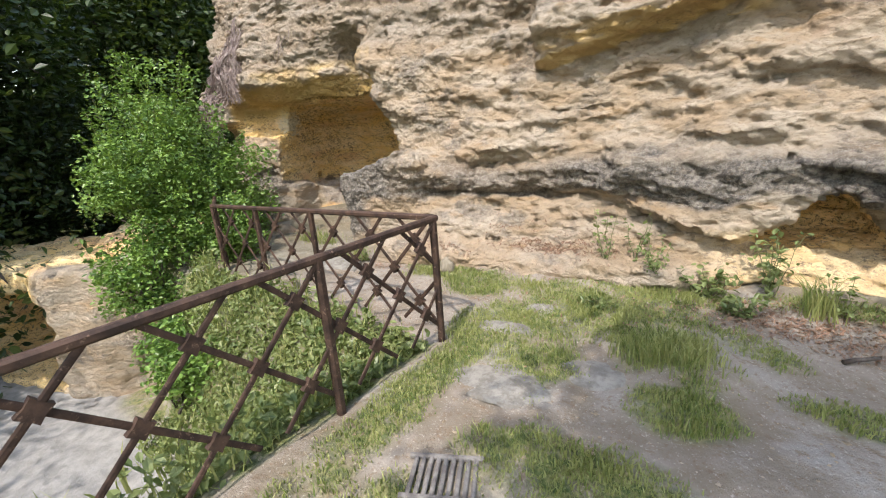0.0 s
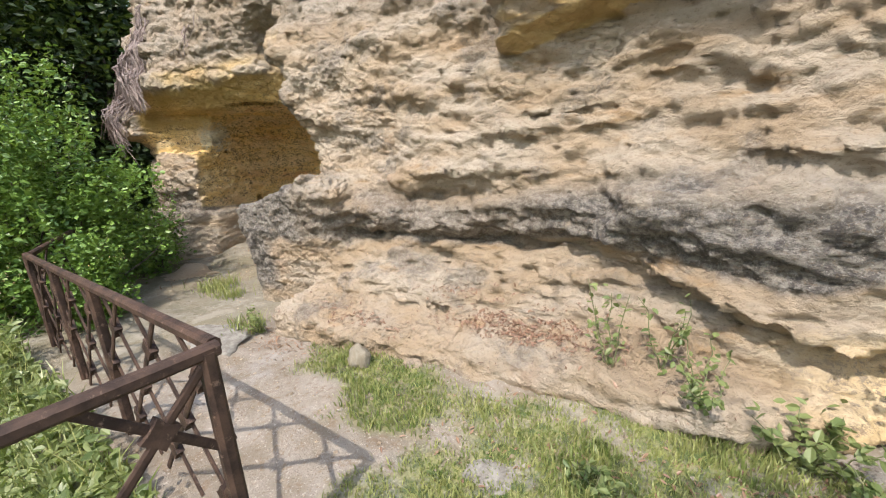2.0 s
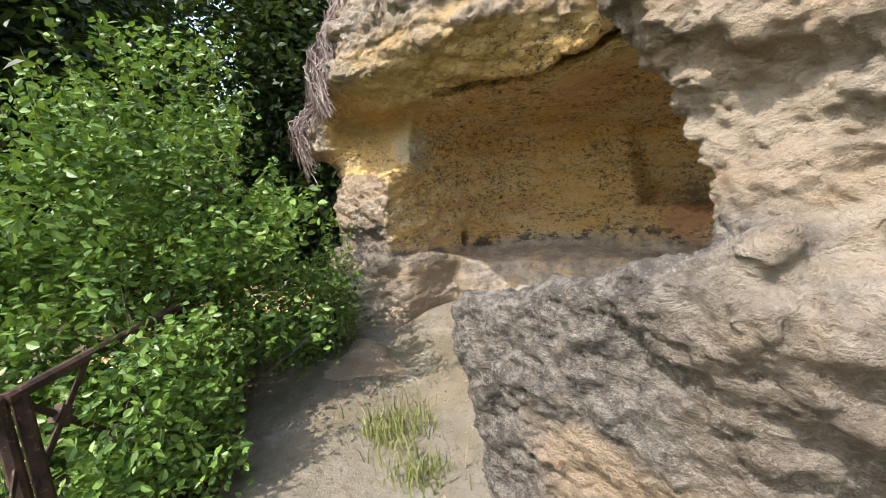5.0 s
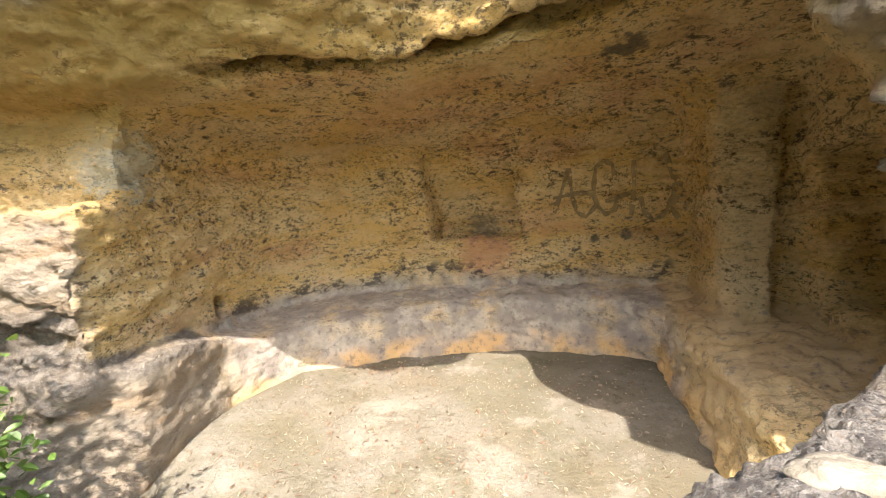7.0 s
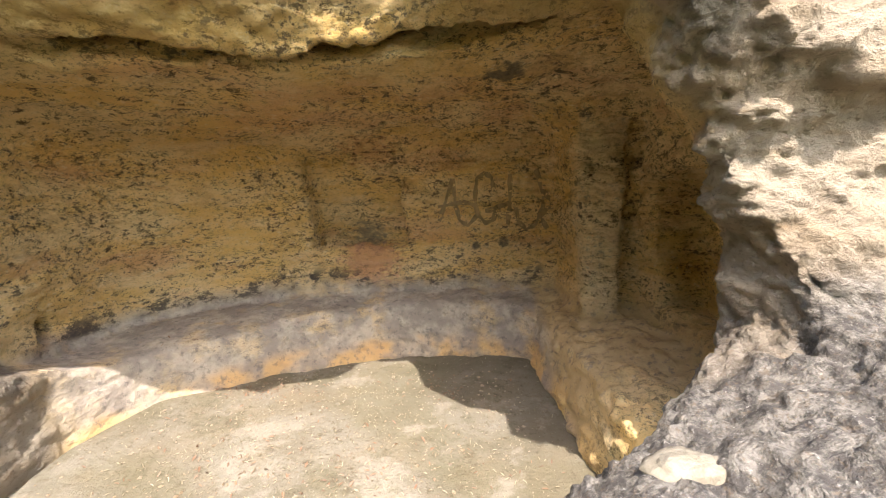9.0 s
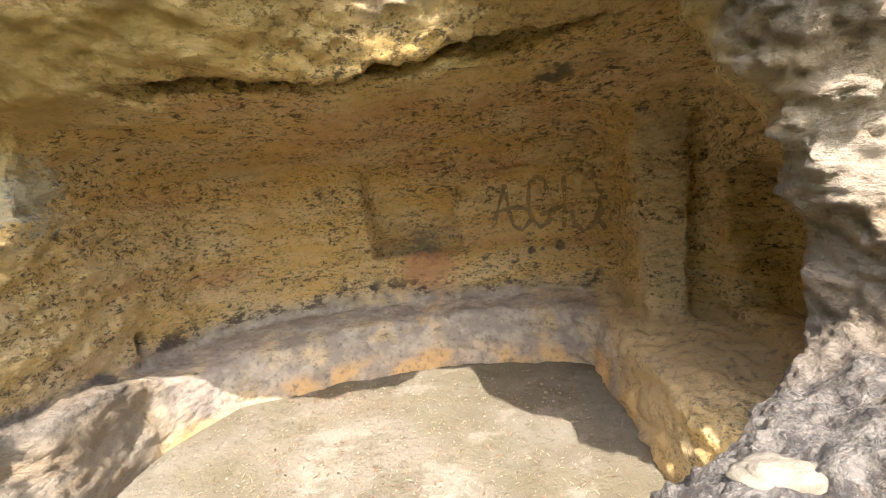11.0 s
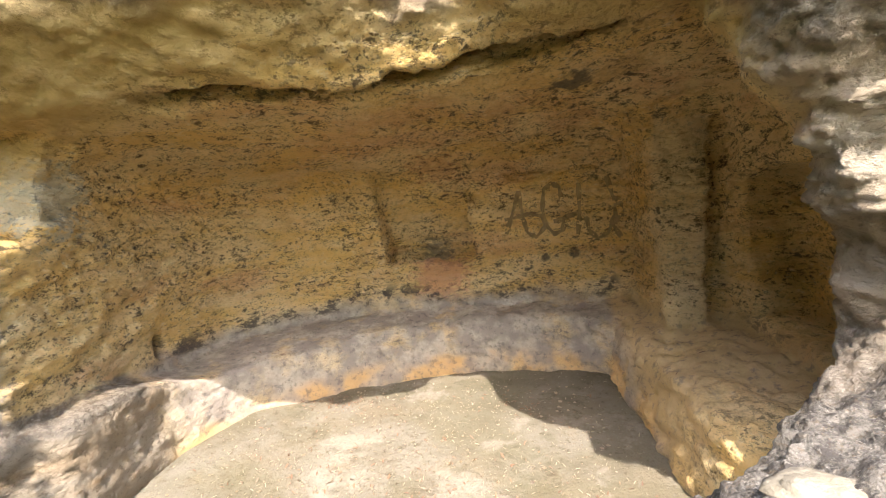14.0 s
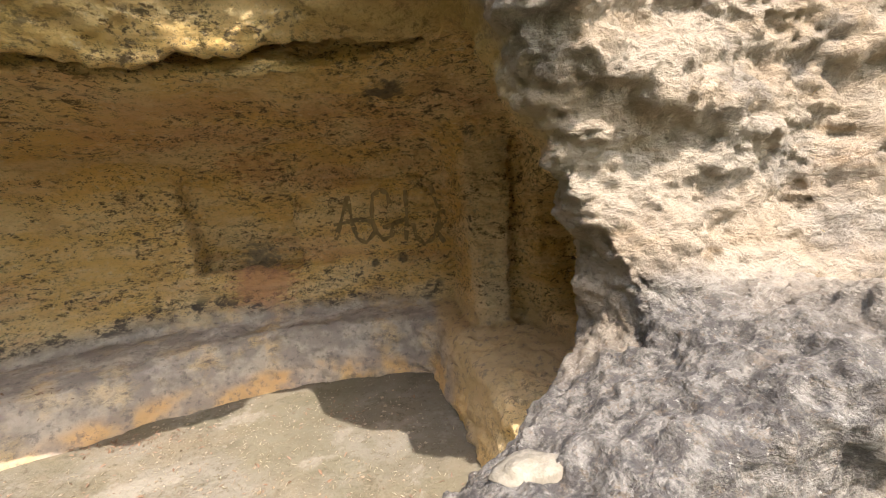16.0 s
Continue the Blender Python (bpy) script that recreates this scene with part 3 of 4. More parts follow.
    rough = 0.040 * fbm(flat, 3, 21) - 0.06 * np.clip(np.abs(fbm(flat * 1.7, 2, 31)) - 0.55, 0, 1) + 0.030 * fbm(v32 * np.array((9, 9, 15), np.float32), 3, 41, 0.65)
    under = sstep(-2.6, -2.2, verts[:, 0]) * sstep(0.6, -0.3, verts[:, 0]) * sstep(0.30, 0.12, np.abs(verts[:, 2] - 2.14 - 0.19 * (verts[:, 0] + 2.25)))
    ins = np.maximum(ins, 0.8 * under * sstep(-0.2, -0.6, nrm[:, 2]))
    close = sstep(-3.6, -3.9, verts[:, 0]) * sstep(-6.0, -5.7, verts[:, 0]) * sstep(5.6, 5.3, verts[:, 1])
    smooth_cut = sstep(-7.6, -7.8, vx) * sstep(0.72, 0.6, vz) * sstep(4.9, 5.1, vy)
    rough = rough * (1 - 0.65 * smooth_cut)
    rough = rough * (1 - close * (0.45 + 0.25 * sstep(1.2, 0.95, vz))) + close * (0.016 * fbm(v32 * 11, 3, 73, 0.6) + 0.009 * fbm(v32 * 34, 2, 71, 0.6))
    verts = verts + nrm * (rough * (1 - 0.38 * ins))[:, None]
    ob = mesh_from("cliff", verts, quads, ROCK, smooth=True)
    bedz = verts[:, 2] - 0.02 * verts[:, 0] + 0.12 * fbm(v32 * 1.6, 3, 51)
    grey = sstep(0.60, 0.68, bedz) * sstep(1.2, 0.95, bedz) * (0.75 + 0.4 * sstep(-2.6, -1.0, verts[:, 0]))
    grey = np.maximum(grey, np.maximum(sstep(-4.75, -4.95, verts[:, 0]), sstep(0.58, 0.66, bedz)) * sstep(-3.9, -4.5, verts[:, 0]) * sstep(0.05, 0.2, bedz) * sstep(1.5, 1.2, bedz) * sstep(5.45, 5.2, verts[:, 1]) * sstep(-6.2, -5.7, verts[:, 0]) * (1 - sstep(4.8, 4.95, verts[:, 1]) * sstep(0.8, 0.95, verts[:, 2])))
    grey = np.maximum(grey, sstep(2.2, 2.9, verts[:, 2] + 0.3 * fbm(v32, 2, 61)) * 0.38)
    for name, values in (("inside", ins), ("grey", grey)):
        a = ob.data.attributes.new(name, "FLOAT", "POINT")
        a.data.foreach_set("value", values.astype(np.float32))
    return tagged(ob, "layered cream limestone cliff with a hand-carved cave and bench", "cliff", kind="structure")


cliff = build_cliff()


# ---- ground ----
def ground_height(x, y):
    edge = np.interp(x, [-14, -11, -9.5, -8.6, -7.6, -6.6, -5.8, -2.0], [6.5, 5.6, 3.6, 2.6, 2.2, 2.2, 2.3, 2.35])
    d = np.where(x < -2.05, np.minimum(edge - y, -2.05 - x), -1.0)
    steep = np.interp(x, [-9, -7, -5.5, -3], [0.35, 0.6, 1.3, 1.6])
    z = -0.22 - 2.1 * sstep(0.0, 1.0, d / steep)
    p = np.stack([x, y, 0 * x], 1).astype(np.float32)
    z = z + 0.05 * fbm(p * 0.8, 3, 71) + 0.012 * fbm(p * 5, 3, 75)
    rise = sstep(3.7, 4.6, y) * np.interp(x, [-6.2, -4.8, -4, -2, 0, 2], [0, 0.02, 0.03, 0.04, 0.16, 0.15])
    cave = sstep(4.6, 5.2, y) * (x > -9.4) * (x < -4)
    z = np.where(cave > 0, z * (1 - cave) + (-0.22 + 0.10 * sstep(-7.1, -8.3, x) * sstep(4.9, 5.5, y) + 0.01 * fbm(p * 2, 2, 77)) * cave, z + rise)
    return z, d


def axis(lo, hi, step, far):
    core = np.arange(lo, hi + step, step)
    out, s = [hi], step
    while out[-1] < far:
        s *= 1.35
        out.append(out[-1] + s)
    below, s = [lo], step
    while below[-1] > -far:
        s *= 1.35
        below.append(below[-1] - s)
    return np.array(below[:0:-1] + core.tolist() + out[1:])


PATCHES = [(-2.5, 3.75, 1.2, 0.42), (-1.0, 3.5, 1.1, 0.65), (-1.6, 3.3, 0.5, 0.3), (-0.35, 3.0, 0.42, 0.35), (-1.15, 2.45, 0.3, 0.35), (-1.75, 1.7, 0.22, 1.3), (-0.5, 1.6, 0.55, 0.4), (-0.2, 2.4, 0.3, 0.25),
           (-1.05, 0.9, 0.4, 0.3), (-0.6, 4.15, 0.9, 0.25), (-1.95, 2.8, 0.25, 0.35), (0.8, 4.25, 0.6, 0.15), (0.4, 0.2, 0.6, 0.5), (0.5, 2.9, 0.25, 0.15)]


def turf_at(x, y):
    """How grassy the path is at a place, 0 to 1."""
    p = np.stack([x, y, 0 * x], 1).astype(np.float32)
    wob = 0.5 * fbm(p * 2.2, 3, 85)
    best = np.zeros(len(x))
    for px, py, rx, ry in PATCHES:
        best = np.maximum(best, sstep(1.15, 0.55, np.hypot((x - px) / rx, (y - py) / ry) + wob))
    return best


def build_ground():
    gx, gy = axis(-11, 4, 0.06, 900), axis(-3, 8.4, 0.06, 900)
    x, y = np.meshgrid(gx, gy, indexing="ij")
    shape = x.shape
    x, y = x.ravel(), y.ravel()
    z, d = ground_height(x, y)
    idx = np.arange(x.size).reshape(shape)
    quads = np.stack([idx[:-1, :-1], idx[1:, :-1], idx[1:, 1:], idx[:-1, 1:]], -1).reshape(-1, 4)
    ob = mesh_from("ground", np.stack([x, y, z], 1), quads, EARTH, smooth=True)
    p = np.stack([x, y, 0 * x], 1).astype(np.float32)
    dust = np.maximum(sstep(4.0, 4.8, y + 0.3 * fbm(p, 3, 81)), sstep(-4.3, -5.2, x) * (d < 0)) * (d < 0.2)
    turf = turf_at(x, y)
    turf = np.where(d > 0, 0.95, turf)
    turf = np.where((x < -16) | (y < -3) | (x > 6), 1.0, turf)
    paved = sstep(0.8, 1.2, d) * sstep(1.7, 1.35, np.abs(y - (0.28 * (x + 7) + 0.3)))
    for name, values in (("dust", dust), ("turf", turf * (1 - paved)), ("paved", paved)):
        a = ob.data.attributes.new(name, "FLOAT", "POINT")
        a.data.foreach_set("value", np.asarray(values, np.float32))
    return tagged(ob, "trodden dusty earth with patches of grass", "ground", kind="structure")


ground = build_ground()


def ground_at(x, y):
    return float(ground_height(np.array([float(x)]), np.array([float(y)]))[0][0])


# ---- railing ----
def bar_between(bm, a, b, w, h):
    """A bar of section w x h from a to b, with nipped edges."""
    a, b = Vector(a), Vector(b)
    d = b - a
    q = d.to_track_quat("Z", "X").to_matrix().to_4x4()
    prof = [(w / 2, h / 2 - 0.25 * h), (w / 2 - 0.25 * w, h / 2), (-w / 2 + 0.25 * w, h / 2), (-w / 2, h / 2 - 0.25 * h),
            (-w / 2, -h / 2 + 0.25 * h), (-w / 2 + 0.25 * w, -h / 2), (w / 2 - 0.25 * w, -h / 2), (w / 2, -h / 2 + 0.25 * h)]
    r = [[bm.verts.new(Matrix.Translation(e) @ q @ Vector((x, y, 0))) for x, y in prof] for e in (a, b)]
    for k in range(8):
        bm.faces.new((r[0][k], r[0][(k + 1) % 8], r[1][(k + 1) % 8], r[1][k]))
    bm.faces.new(r[0][::-1])
    bm.faces.new(r[1])


def rail_run(start, end, posts, top0, top1, label):
    """A run of lattice railing from start to end (plan points)."""
    s, e = Vector((*start, 0)), Vector((*end, 0))
    length = (e - s).length
    way = (e - s) / length
    side = Vector((-way.y, way.x, 0))
    thing = tagged(new("railing"), label, "railing", "iron railing")
    thing.location = (s.x, s.y, -0.22)
    back = Vector((s.x, s.y, -0.22))

    def at(u, z, off=0.0):
        return s + way * u + side * off + Vector((0, 0, z)) - back

    def top(u):
        return top0 + (top1 - top0) * u / length

    def bot(u):
        return top(u) - 0.93

    bm = bmesh.new()
    bar_between(bm, at(-0.02, top(0)), at(length + 0.02, top(length)), 0.05, 0.05)
    part("top_rail", bm, RUST, thing)
    for u in posts:
        bm = bmesh.new()
        g = ground_at(*(s + way * u).xy) - 0.1
        bar_between(bm, at(u, min(g, bot(u))), at(u, top(u)), 0.055, 0.055)
        part("post", bm, RUST, thing)
    pitch, rise = 0.54, 0.93
    nodes = set()
    k0 = int(-rise / pitch) - 2
    for fam in (0, 1):
        for k in range(k0, int(length / pitch) + 3):
            u0 = k * pitch
            ua, ub = (u0, u0 + rise) if fam == 0 else (u0 + rise, u0)
            za, zb = 1.0, 0.0
            lo, hi = min(ua, ub), max(ua, ub)
            c0, c1 = max(lo, 0.0), min(hi, length)
            if c1 - c0 < 0.08:
                continue
            def zz(u):
                f = (u - ua) / (ub - ua)
                return bot(u) + rise * (1 - f)
            bm = bmesh.new()
            off = 0.008 if fam == 0 else -0.008
            bar_between(bm, at(c0, zz(c0), off), at(c1, zz(c1), off), 0.032, 0.014)
            part("lattice_bar", bm, RUST, thing)
    for a in range(k0, int(length / pitch) + 3):
        for b in range(k0, int(length / pitch) + 3):
            # crossing of the falling bar a and the rising bar b
            u = (a * pitch + b * pitch + rise) / 2
            f = (u - a * pitch) / rise
            if not (0.06 < f < 0.94 and 0.05 < u < length - 0.05):
                continue
            z = bot(u) + rise * (1 - f)
            bm = bmesh.new()
            r = 0.058
            outline = []
            for q in range(8):
                ang = q * math.pi / 4
                rad = r if q % 2 == 0 else r * 0.62
                outline.append((rad * math.cos(ang), rad * math.sin(ang)))
            f1 = [bm.verts.new(at(u + x, z + y, 0.018)) for x, y in outline]
            f2 = [bm.verts.new(at(u + x, z + y, -0.018)) for x, y in outline]
            bm.faces.new(f1)
            bm.faces.new(f2[::-1])
            for q in range(8):
                bm.faces.new((f1[q], f2[q], f2[(q + 1) % 8], f1[(q + 1) % 8]))
            bmesh.ops.recalc_face_normals(bm, faces=bm.faces)
            part("rosette", bm, RUST, thing)
    return thing


rail_run((-2.0, 2.44), (-2.0, -2.0), [0.02, 1.09, 2.6, 3.7], 0.83, 0.81, "rusty brown iron lattice railing along the path edge")
rail_run((-2.05, 2.46), (-5.95, 2.52), [1.62, 2.75, 3.9], 0.83, 0.69, "rusty brown iron lattice railing on the terrace edge")


rail_run((-5.97, 2.55), (-7.1, 3.1), [0.04, 1.2], 0.69, 0.72, "rusty iron lattice railing running into the bush")


# ---- foliage ----
def leaves_mesh(name, centres, size, mat, parent=None, up=0.4, label="", spread=0.35, seed=1, slim=0.30):
    """One mesh of many folded leaves at the given centres."""
    rng = np.random.default_rng(seed)
    n = len(centres)
    d = rng.normal(size=(n, 3))
    d[:, 2] = d[:, 2] * 0.6 - 0.15
    d /= np.linalg.norm(d, axis=1, keepdims=True)
    nn = rng.normal(size=(n, 3)) + np.array((0, 0, up * 3))
    s = np.cross(d, nn)
    s /= np.maximum(np.linalg.norm(s, axis=1, keepdims=True), 1e-6)
    nn = np.cross(s, d)
    L = size * rng.uniform(1 - spread, 1 + spread, (n, 1))
    W = L * slim
    tip, base = centres + d * L * 0.5, centres - d * L * 0.5
    lift = nn * L * 0.09
    v = np.stack([base, centres + s * W * 0.95 - d * L * 0.18 + lift, centres + s * W * 0.8 + d * L * 0.16 + lift, tip,
                  centres - s * W * 0.8 + d * L * 0.16 + lift, centres - s * W * 0.95 - d * L * 0.18 + lift], 1).reshape(-1, 3)
    k = np.arange(n)[:, None] * 6
    faces = np.concatenate([k + np.array([[0, 1, 2, 3]]), k + np.array([[0, 3, 4, 5]])])
    return mesh_from(name, v, faces, mat, parent=parent, label=label)


def clump_points(centre, radii, n, clumps, clump_r, seed):
    """Leaf places gathered in clumps through an uneven ellipsoid."""
    rng = np.random.default_rng(seed)
    c = rng.normal(size=(clumps, 3))
    c /= np.linalg.norm(c, axis=1, keepdims=True)
    r = rng.uniform(0.45, 1.0, (clumps, 1)) ** 0.6
    c = c * r * (1 + 0.18 * rng.normal(size=(clumps, 1)))
    c = np.array(centre) + c * np.array(radii)
    pick = rng.integers(0, clumps, n)
    return c[pick] + rng.normal(size=(n, 3)) * clump_r * np.array((1, 1, 0.75)), c


def limb(bm, pts, r0, r1, sides=7):
    rings = []
    for k, p in enumerate(pts):
        p = Vector(p)
        a = Vector(pts[max(k - 1, 0)])
        b = Vector(pts[min(k + 1, len(pts) - 1)])
        q = (b - a).to_track_quat("Z", "X")
        r = r0 + (r1 - r0) * k / (len(pts) - 1)
        rings.append([bm.verts.new(p + q @ Vector((r * math.cos(2 * math.pi * j / sides), r * math.sin(2 * math.pi * j / sides), 0))) for j in range(sides)])
    for a, b in zip(rings, rings[1:]):
        for j in range(sides):
            bm.faces.new((a[j], a[(j + 1) % sides], b[(j + 1) % sides], b[j]))
    bm.faces.new(rings[0][::-1])
    bm.faces.new(rings[-1])


def bent(a, b, n, amount, rng):
    a, b = np.array(a, float), np.array(b, float)
    t = np.linspace(0, 1, n)[:, None]
    w = np.cumsum(rng.normal(size=(n, 3)), 0) * amount
    w = w - w[0] - t * (w[-1] - w[0])
    return (a + (b - a) * t + w).tolist()


def build_tree(x, y, z0, height, trunk_r, crown_c, crown_r, leaves, leaf, seed, label, lean=(0, 0), clumps=70, clump_r=0.55):
    rng = np.random.default_rng(seed)
    thing = tagged(new("tree"), label, "tree", "trees round the terrace")
    thing.location = (x, y, z0)
    top = np.array((lean[0], lean[1], height))
    bm = bmesh.new()
    limb(bm, bent((0, 0, -0.3), top, 8, 0.12, rng), trunk_r, trunk_r * 0.35, 9)
    part("trunk", bm, BARK, thing, smooth=True)
    pts, cl = clump_points(crown_c, crown_r, leaves, clumps, clump_r, seed)
    for k in range(min(9, len(cl))):
        f = rng.uniform(0.35, 0.9)
        bm = bmesh.new()
        limb(bm, bent(top * f, cl[k], 6, 0.1, rng), trunk_r * 0.35, 0.02, 6)
        part("branch", bm, BARK, thing, smooth=True)
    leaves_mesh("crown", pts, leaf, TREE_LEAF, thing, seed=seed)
    return thing


def build_bush(x, y, z0, centre, radii, leaves, leaf, seed, label, clumps=60, clump_r=0.2, mat=None, shoots=0):
    rng = np.random.default_rng(seed)
    thing = tagged(new("bush"), label, "bush")
    thing.location = (x, y, z0)
    pts, cl = clump_points(centre, radii, leaves, clumps, clump_r, seed)
    for k in range(min(14, len(cl))):
        bm = bmesh.new()
        limb(bm, bent((rng.normal() * 0.12, rng.normal() * 0.12, -0.1), cl[k], 6, 0.04, rng), 0.022, 0.006, 5)
        part("stem", bm, BARK, thing, smooth=True)
    extra = []
    for k in range(shoots):
        a = rng.uniform(0, 6.283)
        r = rng.uniform(0.2, 0.95)
        root = np.array(centre) + np.array((math.cos(a) * r, math.sin(a) * r, math.sqrt(1 - r * r) * 0.8)) * np.array(radii)
        tip = root + np.array((math.cos(a) * r * 0.25, math.sin(a) * r * 0.25, rng.uniform(0.35, 0.7)))
        line = np.array(bent(root, tip, 7, 0.02, rng))
        bm = bmesh.new()
        limb(bm, line.tolist(), 0.006, 0.002, 4)
        part("shoot", bm, STEM, thing, smooth=True)
        f = rng.uniform(0, 5.99, 46)
        i = f.astype(int)
        extra.append(line[i] + (line[i + 1] - line[i]) * (f - i)[:, None] + rng.normal(size=(46, 3)) * leaf * 0.55)
    if extra:
        pts = np.concatenate([pts] + extra)
    pts = pts[np.abs(pts[:, 1] - centre[1]) < radii[1] * 1.12]
    leaves_mesh("foliage", pts, leaf, mat or BUSH_LEAF, thing, seed=seed)
    return thing


build_bush(-7.35, 2.75, -0.4, (-0.1, 0.0, 1.1), (0.92, 1.15, 1.3), 19000, 0.062, 11, "dense bright green leafy bush beside the cave mouth", 150, 0.12, shoots=34)
build_bush(-8.6, 3.0, -0.5, (0, 0, 2.0), (0.6, 0.8, 1.4), 6000, 0.07, 12, "tall pale green shrub behind the bush", 60, 0.2, shoots=12)
build_bush(-5.7, 1.75, -1.6, (0, 0, 0.45), (0.75, 0.5, 0.5), 5000, 0.065, 13, "bright green shrub hanging down the bank", 60, 0.12, shoots=3)
build_bush(-6.9, 1.75, -0.7, (0, 0, 0.35), (0.6, 0.5, 0.5), 4000, 0.065, 14, "low green shrub on the terrace edge", 40, 0.14, shoots=6)
build_bush(-8.15, 4.1, -0.3, (0, 0, 0.5), (0.42, 0.45, 0.5), 3000, 0.058, 15, "shaded green shrub against the cave jamb", 50, 0.12, shoots=6)
build_bush(-6.45, 2.95, -0.3, (0, 0, 0.45), (0.5, 0.36, 0.5), 4500, 0.055, 16, "leafy shrub growing through the end of the railing", 50, 0.1, shoots=5)
TREES = [(-13, -0.8, 11, 3.6), (-16, 9.5, 12, 4.0), (-14, -5, 12, 5.0), (-20, 13, 13, 5), (-20, -3, 14, 6), (-9, -10, 12, 5), (-17, -4, 9, 5), (-26, 14, 15, 6), (-19, -9, 14, 6), (-24, 4.5, 7, 5), (-11.5, -2.5, 9, 2.6), (-15, -1.5, 13, 4), (-22, 0, 15, 6), (-15, 1.0, 12, 2.7), (-14.5, 5.6, 11, 1.5)]
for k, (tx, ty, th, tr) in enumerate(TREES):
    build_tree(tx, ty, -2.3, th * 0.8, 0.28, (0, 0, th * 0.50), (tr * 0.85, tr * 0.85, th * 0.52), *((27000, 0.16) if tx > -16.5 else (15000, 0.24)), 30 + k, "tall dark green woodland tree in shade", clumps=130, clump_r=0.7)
build_tree(2.6, -3.2, -0.25, 6.0, 0.22, (-0.6, 1.05, 6.4), (2.1, 1.5, 1.1), 17000, 0.13, 50, "broad leafy tree shading the path", clumps=75, clump_r=0.36)


# ---- lower rock face under the terrace ----
def build_outcrop():
    step = 0.07
    lo, hi = np.array((-12.5, -0.4, -2.8)), np.array((-6.6, 4.8, 0.4))
    n = np.ceil((hi - lo) / step).astype(int)
    xs, ys, zs = (lo[k] + step * np.arange(n[k]) for k in range(3))
    x2, y2 = np.meshgrid(xs, ys, indexing="ij")
    plan = plan_distance(x2, y2, [(-7.1, 4.6), (-7.3, 3.0), (-7.7, 1.9), (-8.0, 1.35), (-8.6, 1.0), (-9.4, 0.9), (-10.5, 0.4), (-12.2, 0.2), (-12.2, 4.6)])
    z1 = zs[None, None, :]
    rock = smax(plan[:, :, None] + 0.06 * z1, np.broadcast_to(z1 + 0.22, (n[0], n[1], n[2])), 0.2)
    hollow = np.maximum(np.maximum(np.abs(xs[:, None, None] + 10.0) - 1.3, np.abs(ys[None, :, None] - 0.9) - 0.9), np.abs(z1 + 1.5) - 0.8)
    rock = smax(rock, -hollow, 0.1)
    p = np.stack(np.meshgrid(xs, ys, zs, indexing="ij"), -1).reshape(-1, 3).astype(np.float32)
    field = rock.astype(np.float32) + (0.12 * fbm(p * 1.3, 3, 91)).reshape(rock.shape)
    field[0], field[-1], field[:, 0], field[:, -1], field[:, :, 0], field[:, :, -1] = 1, 1, 1, 1, 1, 1
    verts, quads = surface_net(field, lo, step)
    nrm = normals_of(verts, quads)
    verts = verts + nrm * (0.03 * fbm(verts.astype(np.float32) * 5, 3, 93))[:, None]
    ob = mesh_from("lower_cliff", verts, quads, ROCK, smooth=True)
    a = ob.data.attributes.new("inside", "FLOAT", "POINT")
    a.data.foreach_set("value", (sstep(-8.7, -9.1, verts[:, 0]) * 0.9).astype(np.float32))
    return tagged(ob, "pale limestone rock face below the terrace", "rock face", kind="structure")


build_outcrop()


# ---- finding surfaces ----
bpy.context.view_layer.update()
DEPS = bpy.context.evaluated_depsgraph_get()


def drop(x, y, z=1.2):
    """Height of cliff foot or ground under a place."""
    best = ground_at(x, y)
    hit, place, nrm, _ = cliff.ray_cast((x, y, z), (0, 0, -1), depsgraph=DEPS)
    return max(best, place.z) if hit else best


def on_wall(x, z, y0=2.0):
    """Where a ray along +y meets the cliff, with the normal."""
    hit, place, nrm, _ = cliff.ray_cast((x, y0, z), (0, 1, 0), depsgraph=DEPS)
    return (place, nrm) if hit else (None, None)


# ---- grass ----
def blades_mesh(name, roots, height, mat, seed, width=0.006):
    rng = np.random.default_rng(seed)
    n = len(roots)
    a = rng.uniform(0, 2 * np.pi, n)
    side = np.stack([np.cos(a), np.sin(a), 0 * a], 1)
    b = rng.uniform(0, 2 * np.pi, n)
    lean = np.stack([np.cos(b), np.sin(b), 0 * b], 1) * rng.uniform(0.1, 0.8, (n, 1))
    h = np.asarray(height).reshape(-1, 1) * rng.uniform(0.5, 1.25, (n, 1))
    up = np.array((0, 0, 1.0))
    w = width * rng.uniform(0.6, 1.3, (n, 1))
    m = roots + (up * 0.6 + lean * 0.25) * h
    t = roots + (up * 0.95 + lean * 0.8) * h
    v = np.stack([roots - side * w, roots + side * w, m + side * w * 0.8, m - side * w * 0.8, t], 1).reshape(-1, 3)
    k = np.arange(n)[:, None] * 5
    faces = (k + np.array([[0, 1, 2, 3]])).tolist() + (k + np.array([[3, 2, 4]])).tolist()
    return mesh_from(name, v, faces, mat)


